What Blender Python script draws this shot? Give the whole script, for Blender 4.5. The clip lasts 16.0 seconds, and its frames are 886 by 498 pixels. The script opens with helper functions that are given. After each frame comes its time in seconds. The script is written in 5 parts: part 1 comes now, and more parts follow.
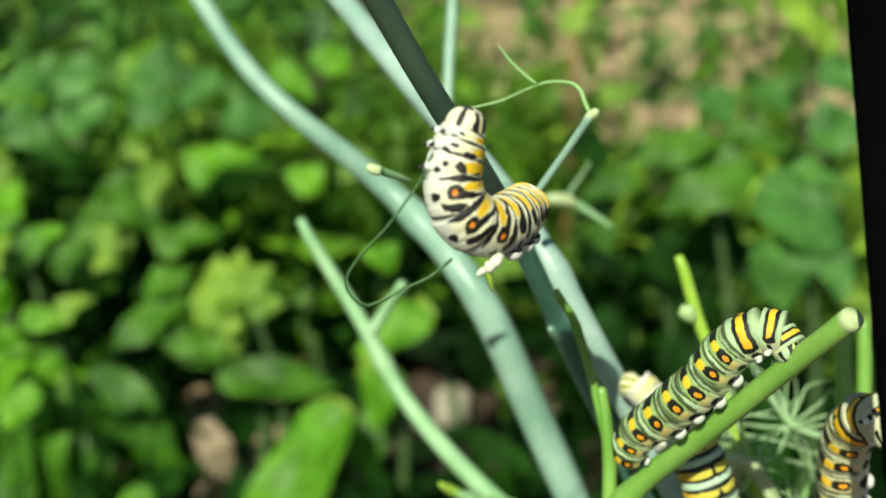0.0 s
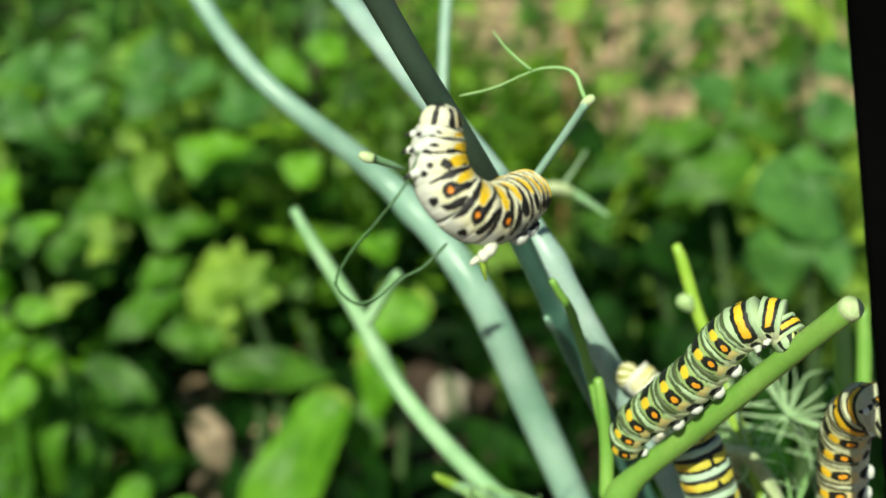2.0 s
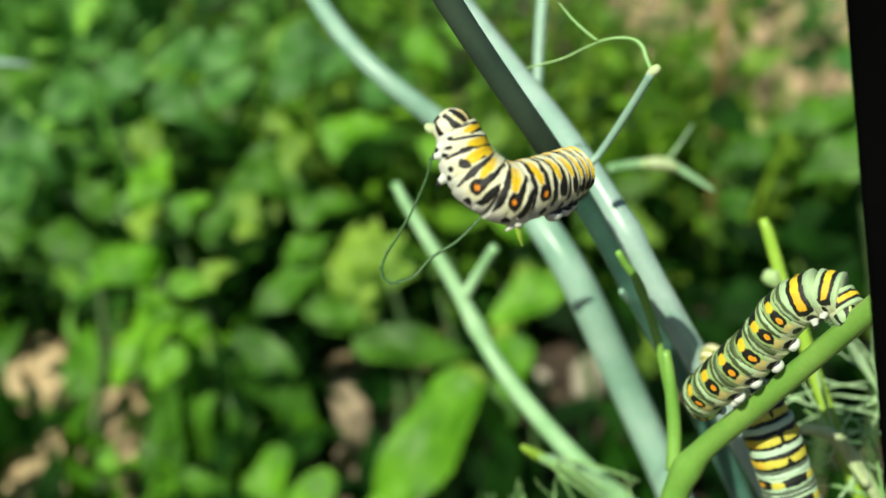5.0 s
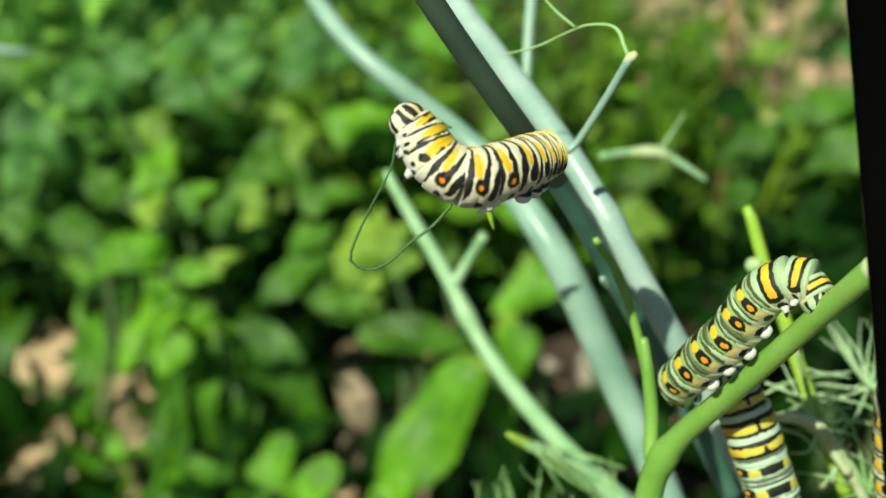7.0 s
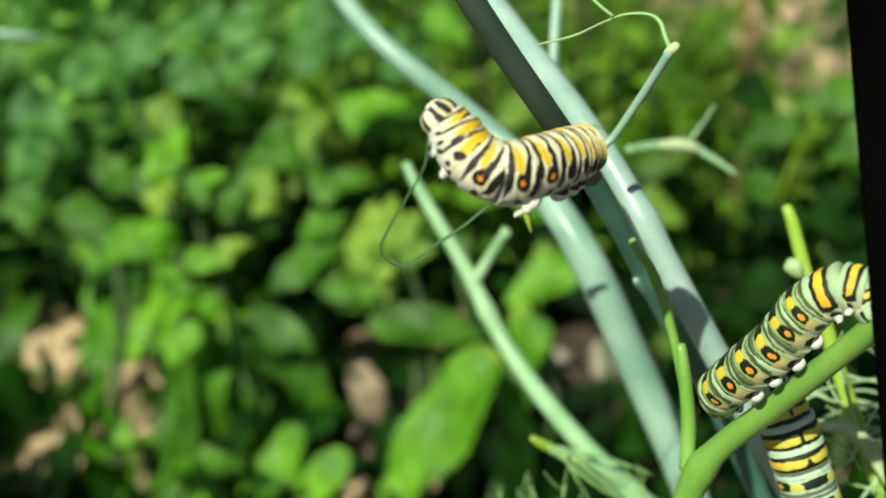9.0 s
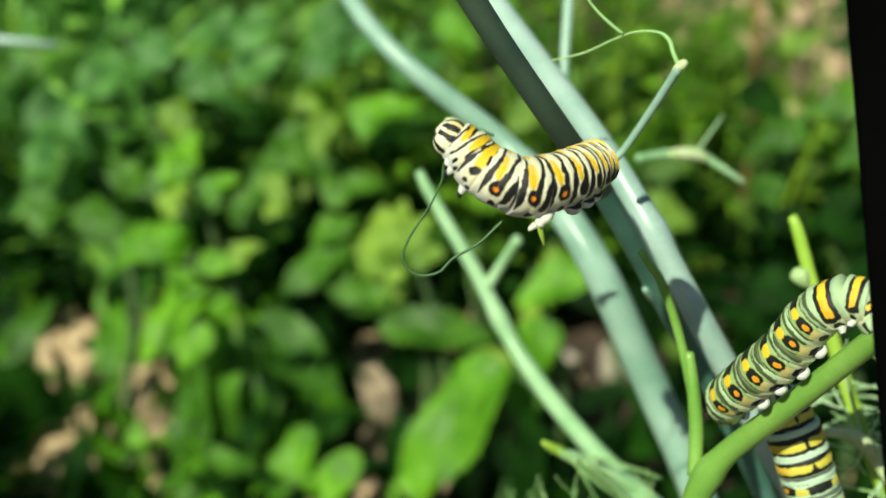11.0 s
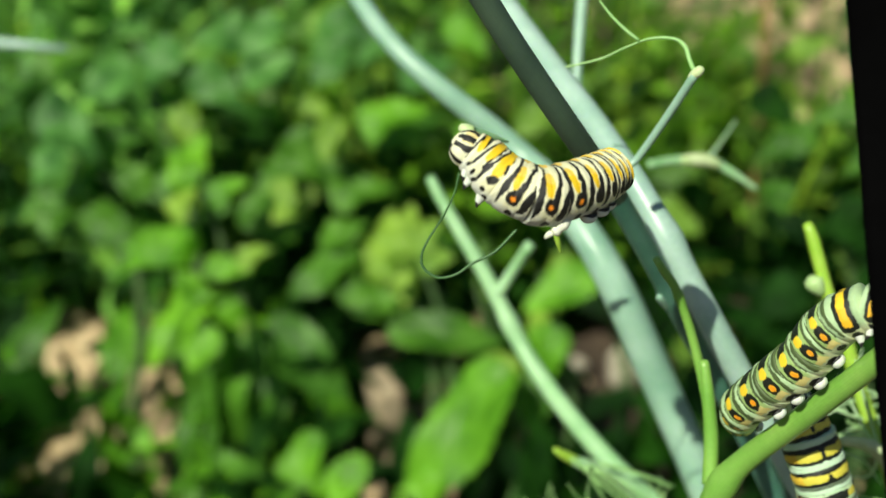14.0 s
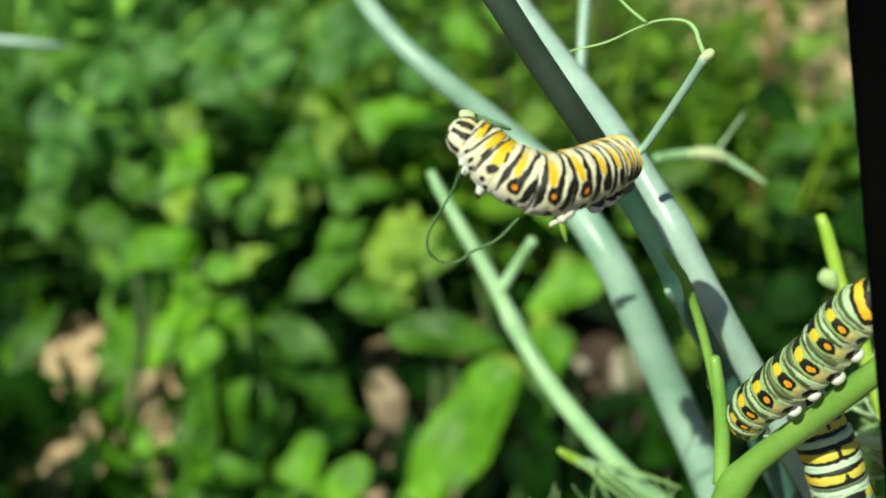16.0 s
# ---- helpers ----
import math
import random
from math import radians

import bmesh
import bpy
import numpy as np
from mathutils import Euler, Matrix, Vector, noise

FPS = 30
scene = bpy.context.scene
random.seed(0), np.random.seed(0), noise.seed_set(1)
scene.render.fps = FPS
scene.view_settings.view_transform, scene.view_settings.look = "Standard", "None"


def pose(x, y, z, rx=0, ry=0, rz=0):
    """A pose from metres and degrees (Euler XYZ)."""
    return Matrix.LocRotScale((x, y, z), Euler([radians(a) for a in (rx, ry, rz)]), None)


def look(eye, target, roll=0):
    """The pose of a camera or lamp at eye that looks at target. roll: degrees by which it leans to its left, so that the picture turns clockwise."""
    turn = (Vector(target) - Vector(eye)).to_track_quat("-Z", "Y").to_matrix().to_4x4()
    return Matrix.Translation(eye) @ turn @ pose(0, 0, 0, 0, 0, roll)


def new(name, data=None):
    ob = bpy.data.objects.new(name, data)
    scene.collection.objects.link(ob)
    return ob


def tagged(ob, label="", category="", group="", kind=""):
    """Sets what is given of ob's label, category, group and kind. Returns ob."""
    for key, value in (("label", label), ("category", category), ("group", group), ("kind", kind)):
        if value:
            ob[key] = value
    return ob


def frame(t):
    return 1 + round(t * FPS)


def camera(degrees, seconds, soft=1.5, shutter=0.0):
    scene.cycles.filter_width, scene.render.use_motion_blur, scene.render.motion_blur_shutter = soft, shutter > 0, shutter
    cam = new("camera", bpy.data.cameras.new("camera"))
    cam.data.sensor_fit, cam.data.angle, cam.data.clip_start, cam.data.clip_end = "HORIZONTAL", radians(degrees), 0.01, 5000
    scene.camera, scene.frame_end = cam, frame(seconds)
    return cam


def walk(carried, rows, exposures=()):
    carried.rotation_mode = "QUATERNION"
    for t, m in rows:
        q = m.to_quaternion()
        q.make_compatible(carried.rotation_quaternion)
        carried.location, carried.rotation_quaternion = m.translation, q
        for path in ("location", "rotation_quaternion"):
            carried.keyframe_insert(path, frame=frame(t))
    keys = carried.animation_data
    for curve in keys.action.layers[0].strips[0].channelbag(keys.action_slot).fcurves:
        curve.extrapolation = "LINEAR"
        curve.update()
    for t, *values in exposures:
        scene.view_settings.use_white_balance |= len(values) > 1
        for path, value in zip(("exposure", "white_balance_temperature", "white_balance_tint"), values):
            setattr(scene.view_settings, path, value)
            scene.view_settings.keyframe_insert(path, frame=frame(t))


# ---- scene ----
cam = camera(43.3, 16.0)
cam.data.dof.use_dof = True
cam.data.dof.focus_distance = 0.216
cam.data.dof.aperture_fstop = 11.0

PATH = [
    (0, 0.0000, 0.0000, 0.7200, 65.00, -0.00, 0.00),
    (0.5, 0.0014, 0.0008, 0.7233, 64.79, -0.04, -0.04),
    (1, 0.0008, 0.0008, 0.7189, 64.73, 0.08, -0.10),
    (1.5, 0.0029, 0.0013, 0.7189, 64.59, 0.07, -0.07),
    (2, 0.0008, 0.0032, 0.7182, 64.50, 0.12, -0.18),
    (2.5, 0.0055, -0.0005, 0.7212, 64.36, 0.25, 0.19),
    (3, 0.0092, -0.0087, 0.7220, 64.24, 1.15, 2.13),
    (3.5, 0.0090, -0.0082, 0.7224, 64.17, 2.32, 4.26),
    (4, 0.0119, -0.0035, 0.7180, 64.09, 3.02, 6.02),
    (6.5, 0.0325, 0.0005, 0.7162, 63.48, 3.33, 8.02),
    (7, 0.0309, 0.0001, 0.7157, 63.38, 3.35, 8.27),
    (7.5, 0.0267, 0.0030, 0.7179, 63.06, 3.33, 8.42),
    (8, 0.0265, 0.0072, 0.7163, 62.79, 3.31, 8.61),
    (8.5, 0.0244, 0.0089, 0.7143, 62.64, 3.21, 8.67),
    (9, 0.0246, 0.0117, 0.7132, 62.68, 3.17, 8.81),
    (11.5, 0.0244, 0.0058, 0.7191, 62.75, 3.43, 9.28),
    (12, 0.0233, 0.0084, 0.7181, 62.78, 3.49, 9.29),
    (12.5, 0.0225, 0.0080, 0.7172, 62.73, 3.50, 9.33),
    (13, 0.0237, 0.0078, 0.7167, 62.85, 3.45, 9.42),
    (13.5, 0.0243, 0.0074, 0.7168, 63.00, 3.39, 9.56),
    (14, 0.0226, 0.0075, 0.7186, 62.96, 3.35, 9.59),
    (14.5, 0.0209, 0.0092, 0.7151, 63.03, 3.25, 9.66),
    (15, 0.0214, 0.0125, 0.7123, 63.09, 3.30, 9.63),
    (15.5, 0.0229, 0.0147, 0.7100, 63.21, 3.35, 9.69),
    (16, 0.0215, 0.0146, 0.7119, 63.17, 3.48, 9.66),
]
CAMERA_ROWS = [(t, pose(*p)) for t, *p in PATH]
walk(cam, CAMERA_ROWS)

# ---- light ----
SUN_EL, SUN_AZ = 48.0, 203.5
world = bpy.data.worlds.new("sky")
scene.world = world
world.use_nodes = True
wn = world.node_tree
sky = wn.nodes.new("ShaderNodeTexSky")
sky.sky_type = "NISHITA"
sky.sun_disc = False
sky.sun_elevation, sky.sun_rotation = radians(SUN_EL), radians(SUN_AZ)
wn.links.new(sky.outputs[0], wn.nodes["Background"].inputs[0])
wn.nodes["Background"].inputs[1].default_value = 0.048
sun = new("sun", bpy.data.lights.new("sun", "SUN"))
sun.data.energy, sun.data.angle, sun.data.color = 5.0, radians(0.53), (0.98, 0.97, 0.79)
sun_from = Vector((math.sin(radians(SUN_AZ)) * math.cos(radians(SUN_EL)), math.cos(radians(SUN_AZ)) * math.cos(radians(SUN_EL)), math.sin(radians(SUN_EL))))
sun.matrix_world = look(sun_from * 5, (0, 0, 0))
scene.view_settings.exposure = 0.16


# ---- materials ----
def nodes_of(name):
    m = bpy.data.materials.new(name)
    m.use_nodes = True
    nt = m.node_tree
    return m, nt, nt.nodes["Principled BSDF"]


def add(nt, kind, **values):
    n = nt.nodes.new(kind)
    for key, value in values.items():
        n.inputs[key.replace("_", " ")].default_value = value
    return n


def ramp(nt, source, stops):
    r = nt.nodes.new("ShaderNodeValToRGB")
    while len(r.color_ramp.elements) < len(stops):
        r.color_ramp.elements.new(0.5)
    for e, (p, c) in zip(r.color_ramp.elements, stops):
        e.position, e.color = p, (*c, 1)
    nt.links.new(source, r.inputs[0])
    return r.outputs[0]


def mix(nt, a, b, fac, blend="MIX"):
    m = nt.nodes.new("ShaderNodeMix")
    m.data_type, m.blend_type = "RGBA", blend
    for sock, v in ((m.inputs[0], fac), (m.inputs[6], a), (m.inputs[7], b)):
        if isinstance(v, bpy.types.NodeSocket):
            nt.links.new(v, sock)
        elif isinstance(v, tuple):
            sock.default_value = (*v, 1)
        else:
            sock.default_value = v
    return m.outputs[2]


def bump(nt, height, strength, distance, target):
    b = add(nt, "ShaderNodeBump", Strength=strength, Distance=distance)
    nt.links.new(height, b.inputs["Height"])
    nt.links.new(b.outputs[0], target.inputs["Normal"])


def stem_material(name, low, high, rough=0.36, ridges=26.0):
    """Ribbed, waxy stalk: fine lengthwise ribs, blotches, a pale bloom."""
    m, nt, p = nodes_of(name)
    uv = nt.nodes.new("ShaderNodeUVMap")
    sep = nt.nodes.new("ShaderNodeSeparateXYZ")
    nt.links.new(uv.outputs[0], sep.inputs[0])
    mul = nt.nodes.new("ShaderNodeMath")
    mul.operation = "MULTIPLY"
    mul.inputs[1].default_value = ridges * 2 * math.pi
    nt.links.new(sep.outputs[0], mul.inputs[0])
    sin = nt.nodes.new("ShaderNodeMath")
    sin.operation = "SINE"
    nt.links.new(mul.outputs[0], sin.inputs[0])
    half = nt.nodes.new("ShaderNodeMath")
    half.operation = "MULTIPLY_ADD"
    half.inputs[1].default_value, half.inputs[2].default_value = 0.5, 0.5
    nt.links.new(sin.outputs[0], half.inputs[0])
    co = nt.nodes.new("ShaderNodeTexCoord")
    big = add(nt, "ShaderNodeTexNoise", Scale=70.0, Detail=4.0)
    nt.links.new(co.outputs["Object"], big.inputs["Vector"])
    fine = add(nt, "ShaderNodeTexNoise", Scale=900.0, Detail=3.0)
    nt.links.new(co.outputs["Object"], fine.inputs["Vector"])
    base = ramp(nt, big.outputs[0], [(0.3, low), (0.7, high)])
    ribbed = mix(nt, base, tuple(0.72 * c for c in low), half.outputs[0])
    soft = mix(nt, base, ribbed, 0.10)
    speck = mix(nt, soft, fine.outputs[0], 0.12, "OVERLAY")
    nt.links.new(speck, p.inputs["Base Color"])
    p.inputs["Roughness"].default_value = rough
    p.inputs["Subsurface Weight"].default_value = 0.15
    p.inputs["Subsurface Radius"].default_value = (0.6, 1.0, 0.3)
    p.inputs["Subsurface Scale"].default_value = 0.002
    bump(nt, half.outputs[0], 0.05, 0.0003, p)
    return m


def leaf_material(name, low, high, glow, shine=0.46):
    """A leaf blade: veins by its own coordinates, blotches, light coming through."""
    m, nt, p = nodes_of(name)
    uv = nt.nodes.new("ShaderNodeUVMap")
    info = nt.nodes.new("ShaderNodeObjectInfo")
    geo = nt.nodes.new("ShaderNodeNewGeometry")
    wave = nt.nodes.new("ShaderNodeTexWave")
    wave.bands_direction = "DIAGONAL"
    wave.inputs["Scale"].default_value = 3.0
    wave.inputs["Distortion"].default_value = 0.6
    nt.links.new(uv.outputs[0], wave.inputs["Vector"])
    n = add(nt, "ShaderNodeTexNoise", Scale=38.0, Detail=5.0)
    nt.links.new(geo.outputs["Position"], n.inputs["Vector"])
    base = ramp(nt, n.outputs[0], [(0.32, tuple(0.7 * c for c in low)), (0.68, tuple(1.2 * c for c in high))])
    vary = ramp(nt, geo.outputs["Random Per Island"], [(0.0, (0.3, 0.4, 0.4)), (0.5, (0.9, 0.95, 0.85)), (1.0, (1.85, 1.75, 0.95))])
    base = mix(nt, base, vary, 1.0, "MULTIPLY")
    vary2 = ramp(nt, info.outputs["Random"], [(0.0, (0.8, 0.85, 0.85)), (1.0, (1.15, 1.1, 0.9))])
    base = mix(nt, base, vary2, 1.0, "MULTIPLY")
    veins = mix(nt, base, wave.outputs[0], 0.12, "OVERLAY")
    nt.links.new(veins, p.inputs["Base Color"])
    p.inputs["Roughness"].default_value = shine
    p.inputs["Specular IOR Level"].default_value = 0.36 if shine < 0.5 else 0.12
    bump(nt, wave.outputs[0], 0.3, 0.002, p)
    tr = nt.nodes.new("ShaderNodeBsdfTranslucent")
    tint = mix(nt, veins, glow, 0.6)
    nt.links.new(tint, tr.inputs[0])
    ms = nt.nodes.new("ShaderNodeMixShader")
    ms.inputs[0].default_value = 0.4
    nt.links.new(p.outputs[0], ms.inputs[1])
    nt.links.new(tr.outputs[0], ms.inputs[2])
    nt.links.new(ms.outputs[0], nt.nodes["Material Output"].inputs[0])
    return m


def skin_material(name):
    """Caterpillar skin: the painted pattern, fine wrinkles, a soft sheen."""
    m, nt, p = nodes_of(name)
    a = nt.nodes.new("ShaderNodeAttribute")
    a.attribute_name = "pattern"
    co = nt.nodes.new("ShaderNodeTexCoord")
    n = add(nt, "ShaderNodeTexNoise", Scale=9.0, Detail=6.0)
    nt.links.new(co.outputs["Object"], n.inputs["Vector"])
    col = mix(nt, a.outputs["Color"], n.outputs[0], 0.16, "OVERLAY")
    nt.links.new(col, p.inputs["Base Color"])
    p.inputs["Roughness"].default_value = 0.48
    p.inputs["Subsurface Weight"].default_value = 0.12
    p.inputs["Subsurface Radius"].default_value = (1.0, 0.8, 0.4)
    p.inputs["Subsurface Scale"].default_value = 0.0012
    w = add(nt, "ShaderNodeTexNoise", Scale=22.0, Detail=4.0)
    nt.links.new(co.outputs["Object"], w.inputs["Vector"])
    bump(nt, w.outputs[0], 0.22, 0.05, p)
    return m


def plain_material(name, low, high, rough, scale, relief=0.0, reach=0.001):
    m, nt, p = nodes_of(name)
    co = nt.nodes.new("ShaderNodeTexCoord")
    n = add(nt, "ShaderNodeTexNoise", Scale=scale, Detail=6.0)
    nt.links.new(co.outputs["Object"], n.inputs["Vector"])
    n2 = add(nt, "ShaderNodeTexNoise", Scale=scale * 7.3, Detail=3.0)
    nt.links.new(co.outputs["Object"], n2.inputs["Vector"])
    c = mix(nt, ramp(nt, n.outputs[0], [(0.3, low), (0.7, high)]), n2.outputs[0], 0.25, "OVERLAY")
    nt.links.new(c, p.inputs["Base Color"])
    p.inputs["Roughness"].default_value = rough
    if relief:
        bump(nt, n2.outputs[0], relief, reach, p)
    return m


GLAUCOUS = stem_material("glaucous_stalk", (0.19, 0.37, 0.26), (0.34, 0.53, 0.41))
# lit lower length of the DULL stalk; the change of light is in the colour
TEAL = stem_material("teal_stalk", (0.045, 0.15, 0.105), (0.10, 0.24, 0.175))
PALE = stem_material("pale_stalk", (0.25, 0.42, 0.34), (0.42, 0.58, 0.50))
# the shadow lying on this stalk is put into its dark base colour
DULL = stem_material("shade_toned_stalk", (0.030, 0.060, 0.038), (0.06, 0.105, 0.065), 0.5)
GREEN = stem_material("green_stalk", (0.135, 0.34, 0.045), (0.25, 0.46, 0.09))
LIME = stem_material("lime_stalk", (0.24, 0.46, 0.03), (0.38, 0.57, 0.08))
BRANCH = stem_material("branch_stalk", (0.20, 0.43, 0.18), (0.36, 0.59, 0.32))
THREAD = stem_material("thread_leaf", (0.03, 0.10, 0.025), (0.06, 0.16, 0.045), 0.5, 6.0)
FROND = stem_material("frond_leaf", (0.18, 0.42, 0.11), (0.34, 0.58, 0.22), 0.5, 6.0)
CUT = plain_material("cut_pith", (0.36, 0.52, 0.20), (0.62, 0.72, 0.42), 0.6, 300.0)
BUD = plain_material("bud_skin", (0.30, 0.50, 0.16), (0.50, 0.66, 0.34), 0.5, 200.0)
PITH = plain_material("chewed_pith", (0.62, 0.68, 0.48), (0.78, 0.80, 0.66), 0.5, 400.0, 0.3, 0.0004)
STRAND = stem_material("pale_strand", (0.30, 0.53, 0.22), (0.46, 0.67, 0.38), 0.5, 6.0)
LEAF_BRIGHT = leaf_material("leaf_bright", (0.10, 0.33, 0.016), (0.18, 0.45, 0.030), (0.28, 0.62, 0.04))
LEAF_MID = leaf_material("leaf_mid", (0.045, 0.16, 0.016), (0.09, 0.24, 0.026), (0.17, 0.43, 0.03))
LEAF_BLUE = leaf_material("leaf_blue", (0.05, 0.18, 0.045), (0.11, 0.29, 0.075), (0.14, 0.40, 0.08))
# shade between the plants is put into this near-black leaf colour
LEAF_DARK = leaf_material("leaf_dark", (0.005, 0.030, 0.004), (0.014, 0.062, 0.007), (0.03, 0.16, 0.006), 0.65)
LEAF_YELLOW = leaf_material("leaf_yellow", (0.16, 0.33, 0.035), (0.27, 0.45, 0.075), (0.34, 0.56, 0.08))
LEAF_PALE = leaf_material("leaf_pale", (0.10, 0.30, 0.07), (0.20, 0.44, 0.13), (0.20, 0.52, 0.10))
WEED = leaf_material("weed", (0.055, 0.18, 0.016), (0.15, 0.33, 0.03), (0.22, 0.48, 0.04))
BARK = plain_material("plant_stem", (0.03, 0.08, 0.02), (0.08, 0.14, 0.04), 0.7, 60.0, 0.3)
STICK = plain_material("dry_stick", (0.16, 0.09, 0.03), (0.28, 0.16, 0.06), 0.8, 50.0, 0.4)
SOIL = plain_material("soil", (0.022, 0.015, 0.010), (0.10, 0.068, 0.042), 0.95, 9.0, 0.8, 0.02)
CHIP = plain_material("bark_chip", (0.40, 0.30, 0.16), (0.70, 0.55, 0.34), 0.9, 40.0, 0.5)
STONE = plain_material("stone", (0.30, 0.27, 0.20), (0.55, 0.51, 0.40), 0.9, 60.0, 0.6, 0.004)
OLD_WOOD = plain_material("weathered_wood", (0.30, 0.23, 0.15), (0.46, 0.37, 0.25), 0.9, 45.0, 0.5)
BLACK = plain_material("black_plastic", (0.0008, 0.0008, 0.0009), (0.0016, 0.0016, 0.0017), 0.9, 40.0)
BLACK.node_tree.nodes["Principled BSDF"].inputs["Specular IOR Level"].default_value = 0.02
SKIN = skin_material("caterpillar_skin")


# ---- mesh helpers ----
def finish(name, verts, faces, material, uvs=None, colors=None, smooth=True):
    me = bpy.data.meshes.new(name)
    me.from_pydata(verts, [], faces)
    if uvs is not None:
        layer = me.uv_layers.new(name="UVMap")
        loops = np.empty(len(me.loops), dtype=np.int32)
        me.loops.foreach_get("vertex_index", loops)
        layer.data.foreach_set("uv", np.asarray(uvs, dtype=np.float32)[loops].ravel())
    if colors is not None:
        at = me.color_attributes.new("pattern", "FLOAT_COLOR", "POINT")
        rgba = np.ones((len(verts), 4), dtype=np.float32)
        rgba[:, :3] = colors
        at.data.foreach_set("color", rgba.ravel())
    if material is not None:
        me.materials.append(material)
    if smooth:
        me.polygons.foreach_set("use_smooth", np.ones(len(me.polygons), dtype=bool))
    me.update()
    return me


def glide(points, n):
    """n points, evenly spaced, on a smooth curve through the given ones (any number of columns)."""
    p = np.asarray(points, float)
    if len(p) == 2:
        s = np.linspace(0, 1, n)[:, None]
        return p[0] * (1 - s) + p[1] * s
    q = np.vstack([2 * p[0] - p[1], p, 2 * p[-1] - p[-2]])
    out = []
    for i in range(len(p) - 1):
        a, b, c, d = q[i:i + 4]
        for s in np.linspace(0, 1, 16, endpoint=False):
            out.append(0.5 * (2 * b + (c - a) * s + (2 * a - 5 * b + 4 * c - d) * s * s + (3 * b - a - 3 * c + d) * s ** 3))
    out.append(p[-1])
    out = np.array(out)
    w = np.r_[0, np.cumsum(np.linalg.norm(np.diff(out[:, :3], axis=0), axis=1))]
    at = np.linspace(0, w[-1], n)
    return np.stack([np.interp(at, w, out[:, k]) for k in range(out.shape[1])], 1)


def tube(path, sides=16, ring=(), wobble=0.0):
    """Vertices, faces and uvs of a stalk along rows of x, y, z, radius; ring: places (0 to 1) of swollen nodes."""
    path = np.asarray(path, float)
    n = len(path)
    tan = np.gradient(path[:, :3], axis=0)
    tan /= np.linalg.norm(tan, axis=1)[:, None] + 1e-12
    side = np.cross(tan[0], (0.31, 0.52, 0.79))
    side /= np.linalg.norm(side)
    verts, uvs = [], []
    length = np.r_[0, np.cumsum(np.linalg.norm(np.diff(path[:, :3], axis=0), axis=1))]
    for i in range(n):
        side = side - tan[i] * (side @ tan[i])
        side /= np.linalg.norm(side)
        other = np.cross(tan[i], side)
        s = length[i] / length[-1]
        r = path[i, 3] * (1 + sum(0.22 * math.exp(-((s - c) * length[-1] / (1.3 * path[i, 3])) ** 2) for c in ring))
        for k in range(sides):
            a = 2 * math.pi * k / sides
            rr = r * (1 + wobble * math.sin(3 * a + 9 * s))
            verts.append(path[i, :3] + rr * (math.cos(a) * side + math.sin(a) * other))
            uvs.append((k / sides if k <= sides / 2 else 1 - k / sides, length[i] * 20))
    faces = [(i * sides + k, i * sides + (k + 1) % sides, (i + 1) * sides + (k + 1) % sides, (i + 1) * sides + k) for i in range(n - 1) for k in range(sides)]
    for i, sign in ((0, -1), (n - 1, 1)):
        verts.append(path[i, :3] + sign * tan[i] * path[i, 3] * 0.35)
        uvs.append((0.25, length[i] * 20))
        c = len(verts) - 1
        for k in range(sides):
            a, b = i * sides + k, i * sides + (k + 1) % sides
            faces.append((b, a, c) if sign < 0 else (a, b, c))
    return verts, faces, uvs


def join(pieces):
    verts, faces, uvs = [], [], []
    for v, f, u in pieces:
        o = len(verts)
        verts += list(v)
        faces += [tuple(i + o for i in q) for q in f]
        uvs += list(u)
    return verts, faces, uvs


def child(name, mesh, parent, label=""):
    ob = new(name, mesh)
    ob.parent = parent
    if label:
        ob["label"] = label
    return ob


def stalk_mesh(name, points, material, n=40, sides=20, ring=(), origin=(0, 0, 0)):
    rows = glide(points, n)
    if n >= 50:
        for _ in range(3):
            wide = np.vstack([rows[:1]] * 4 + [rows] + [rows[-1:]] * 4)
            inner = np.mean([wide[k:k + n] for k in range(9)], axis=0)
            rows[4:-4] = inner[4:-4]
    rows[:, :3] -= np.asarray(origin)
    v, f, u = tube(rows, sides, ring)
    return finish(name, v, f, material, u)


def base_empty(name, at, label, category, group=""):
    e = new(name)
    e.location = at
    e.empty_display_size = 0.01
    return tagged(e, label, category, group)


# ---- setting: ground to the horizon ----
def ground():
    xs = np.r_[-60, -20, -8, np.linspace(-3.2, 3.2, 110), 8, 20, 60]
    ys = np.r_[-60, -20, -6, np.linspace(-1.5, 5.5, 110), 10, 25, 80]
    verts = []
    for y in ys:
        for x in xs:
            near = max(0.0, 1 - max(abs(x) / 3.2, abs(y - 2) / 3.5))
            z = near ** 0.3 * (0.018 * noise.noise((x * 4, y * 4, 0)) + 0.010 * noise.noise((x * 17, y * 17, 3))) if near else 0.0
            verts.append((x, y, z))
    w = len(xs)
    faces = [(j * w + i, j * w + i + 1, (j + 1) * w + i + 1, (j + 1) * w + i) for j in range(len(ys) - 1) for i in range(w - 1)]
    ob = new("ground", finish("ground", verts, faces, SOIL))
    tagged(ob, "dry tan garden soil strewn with bark chips", "ground", kind="structure")


ground()


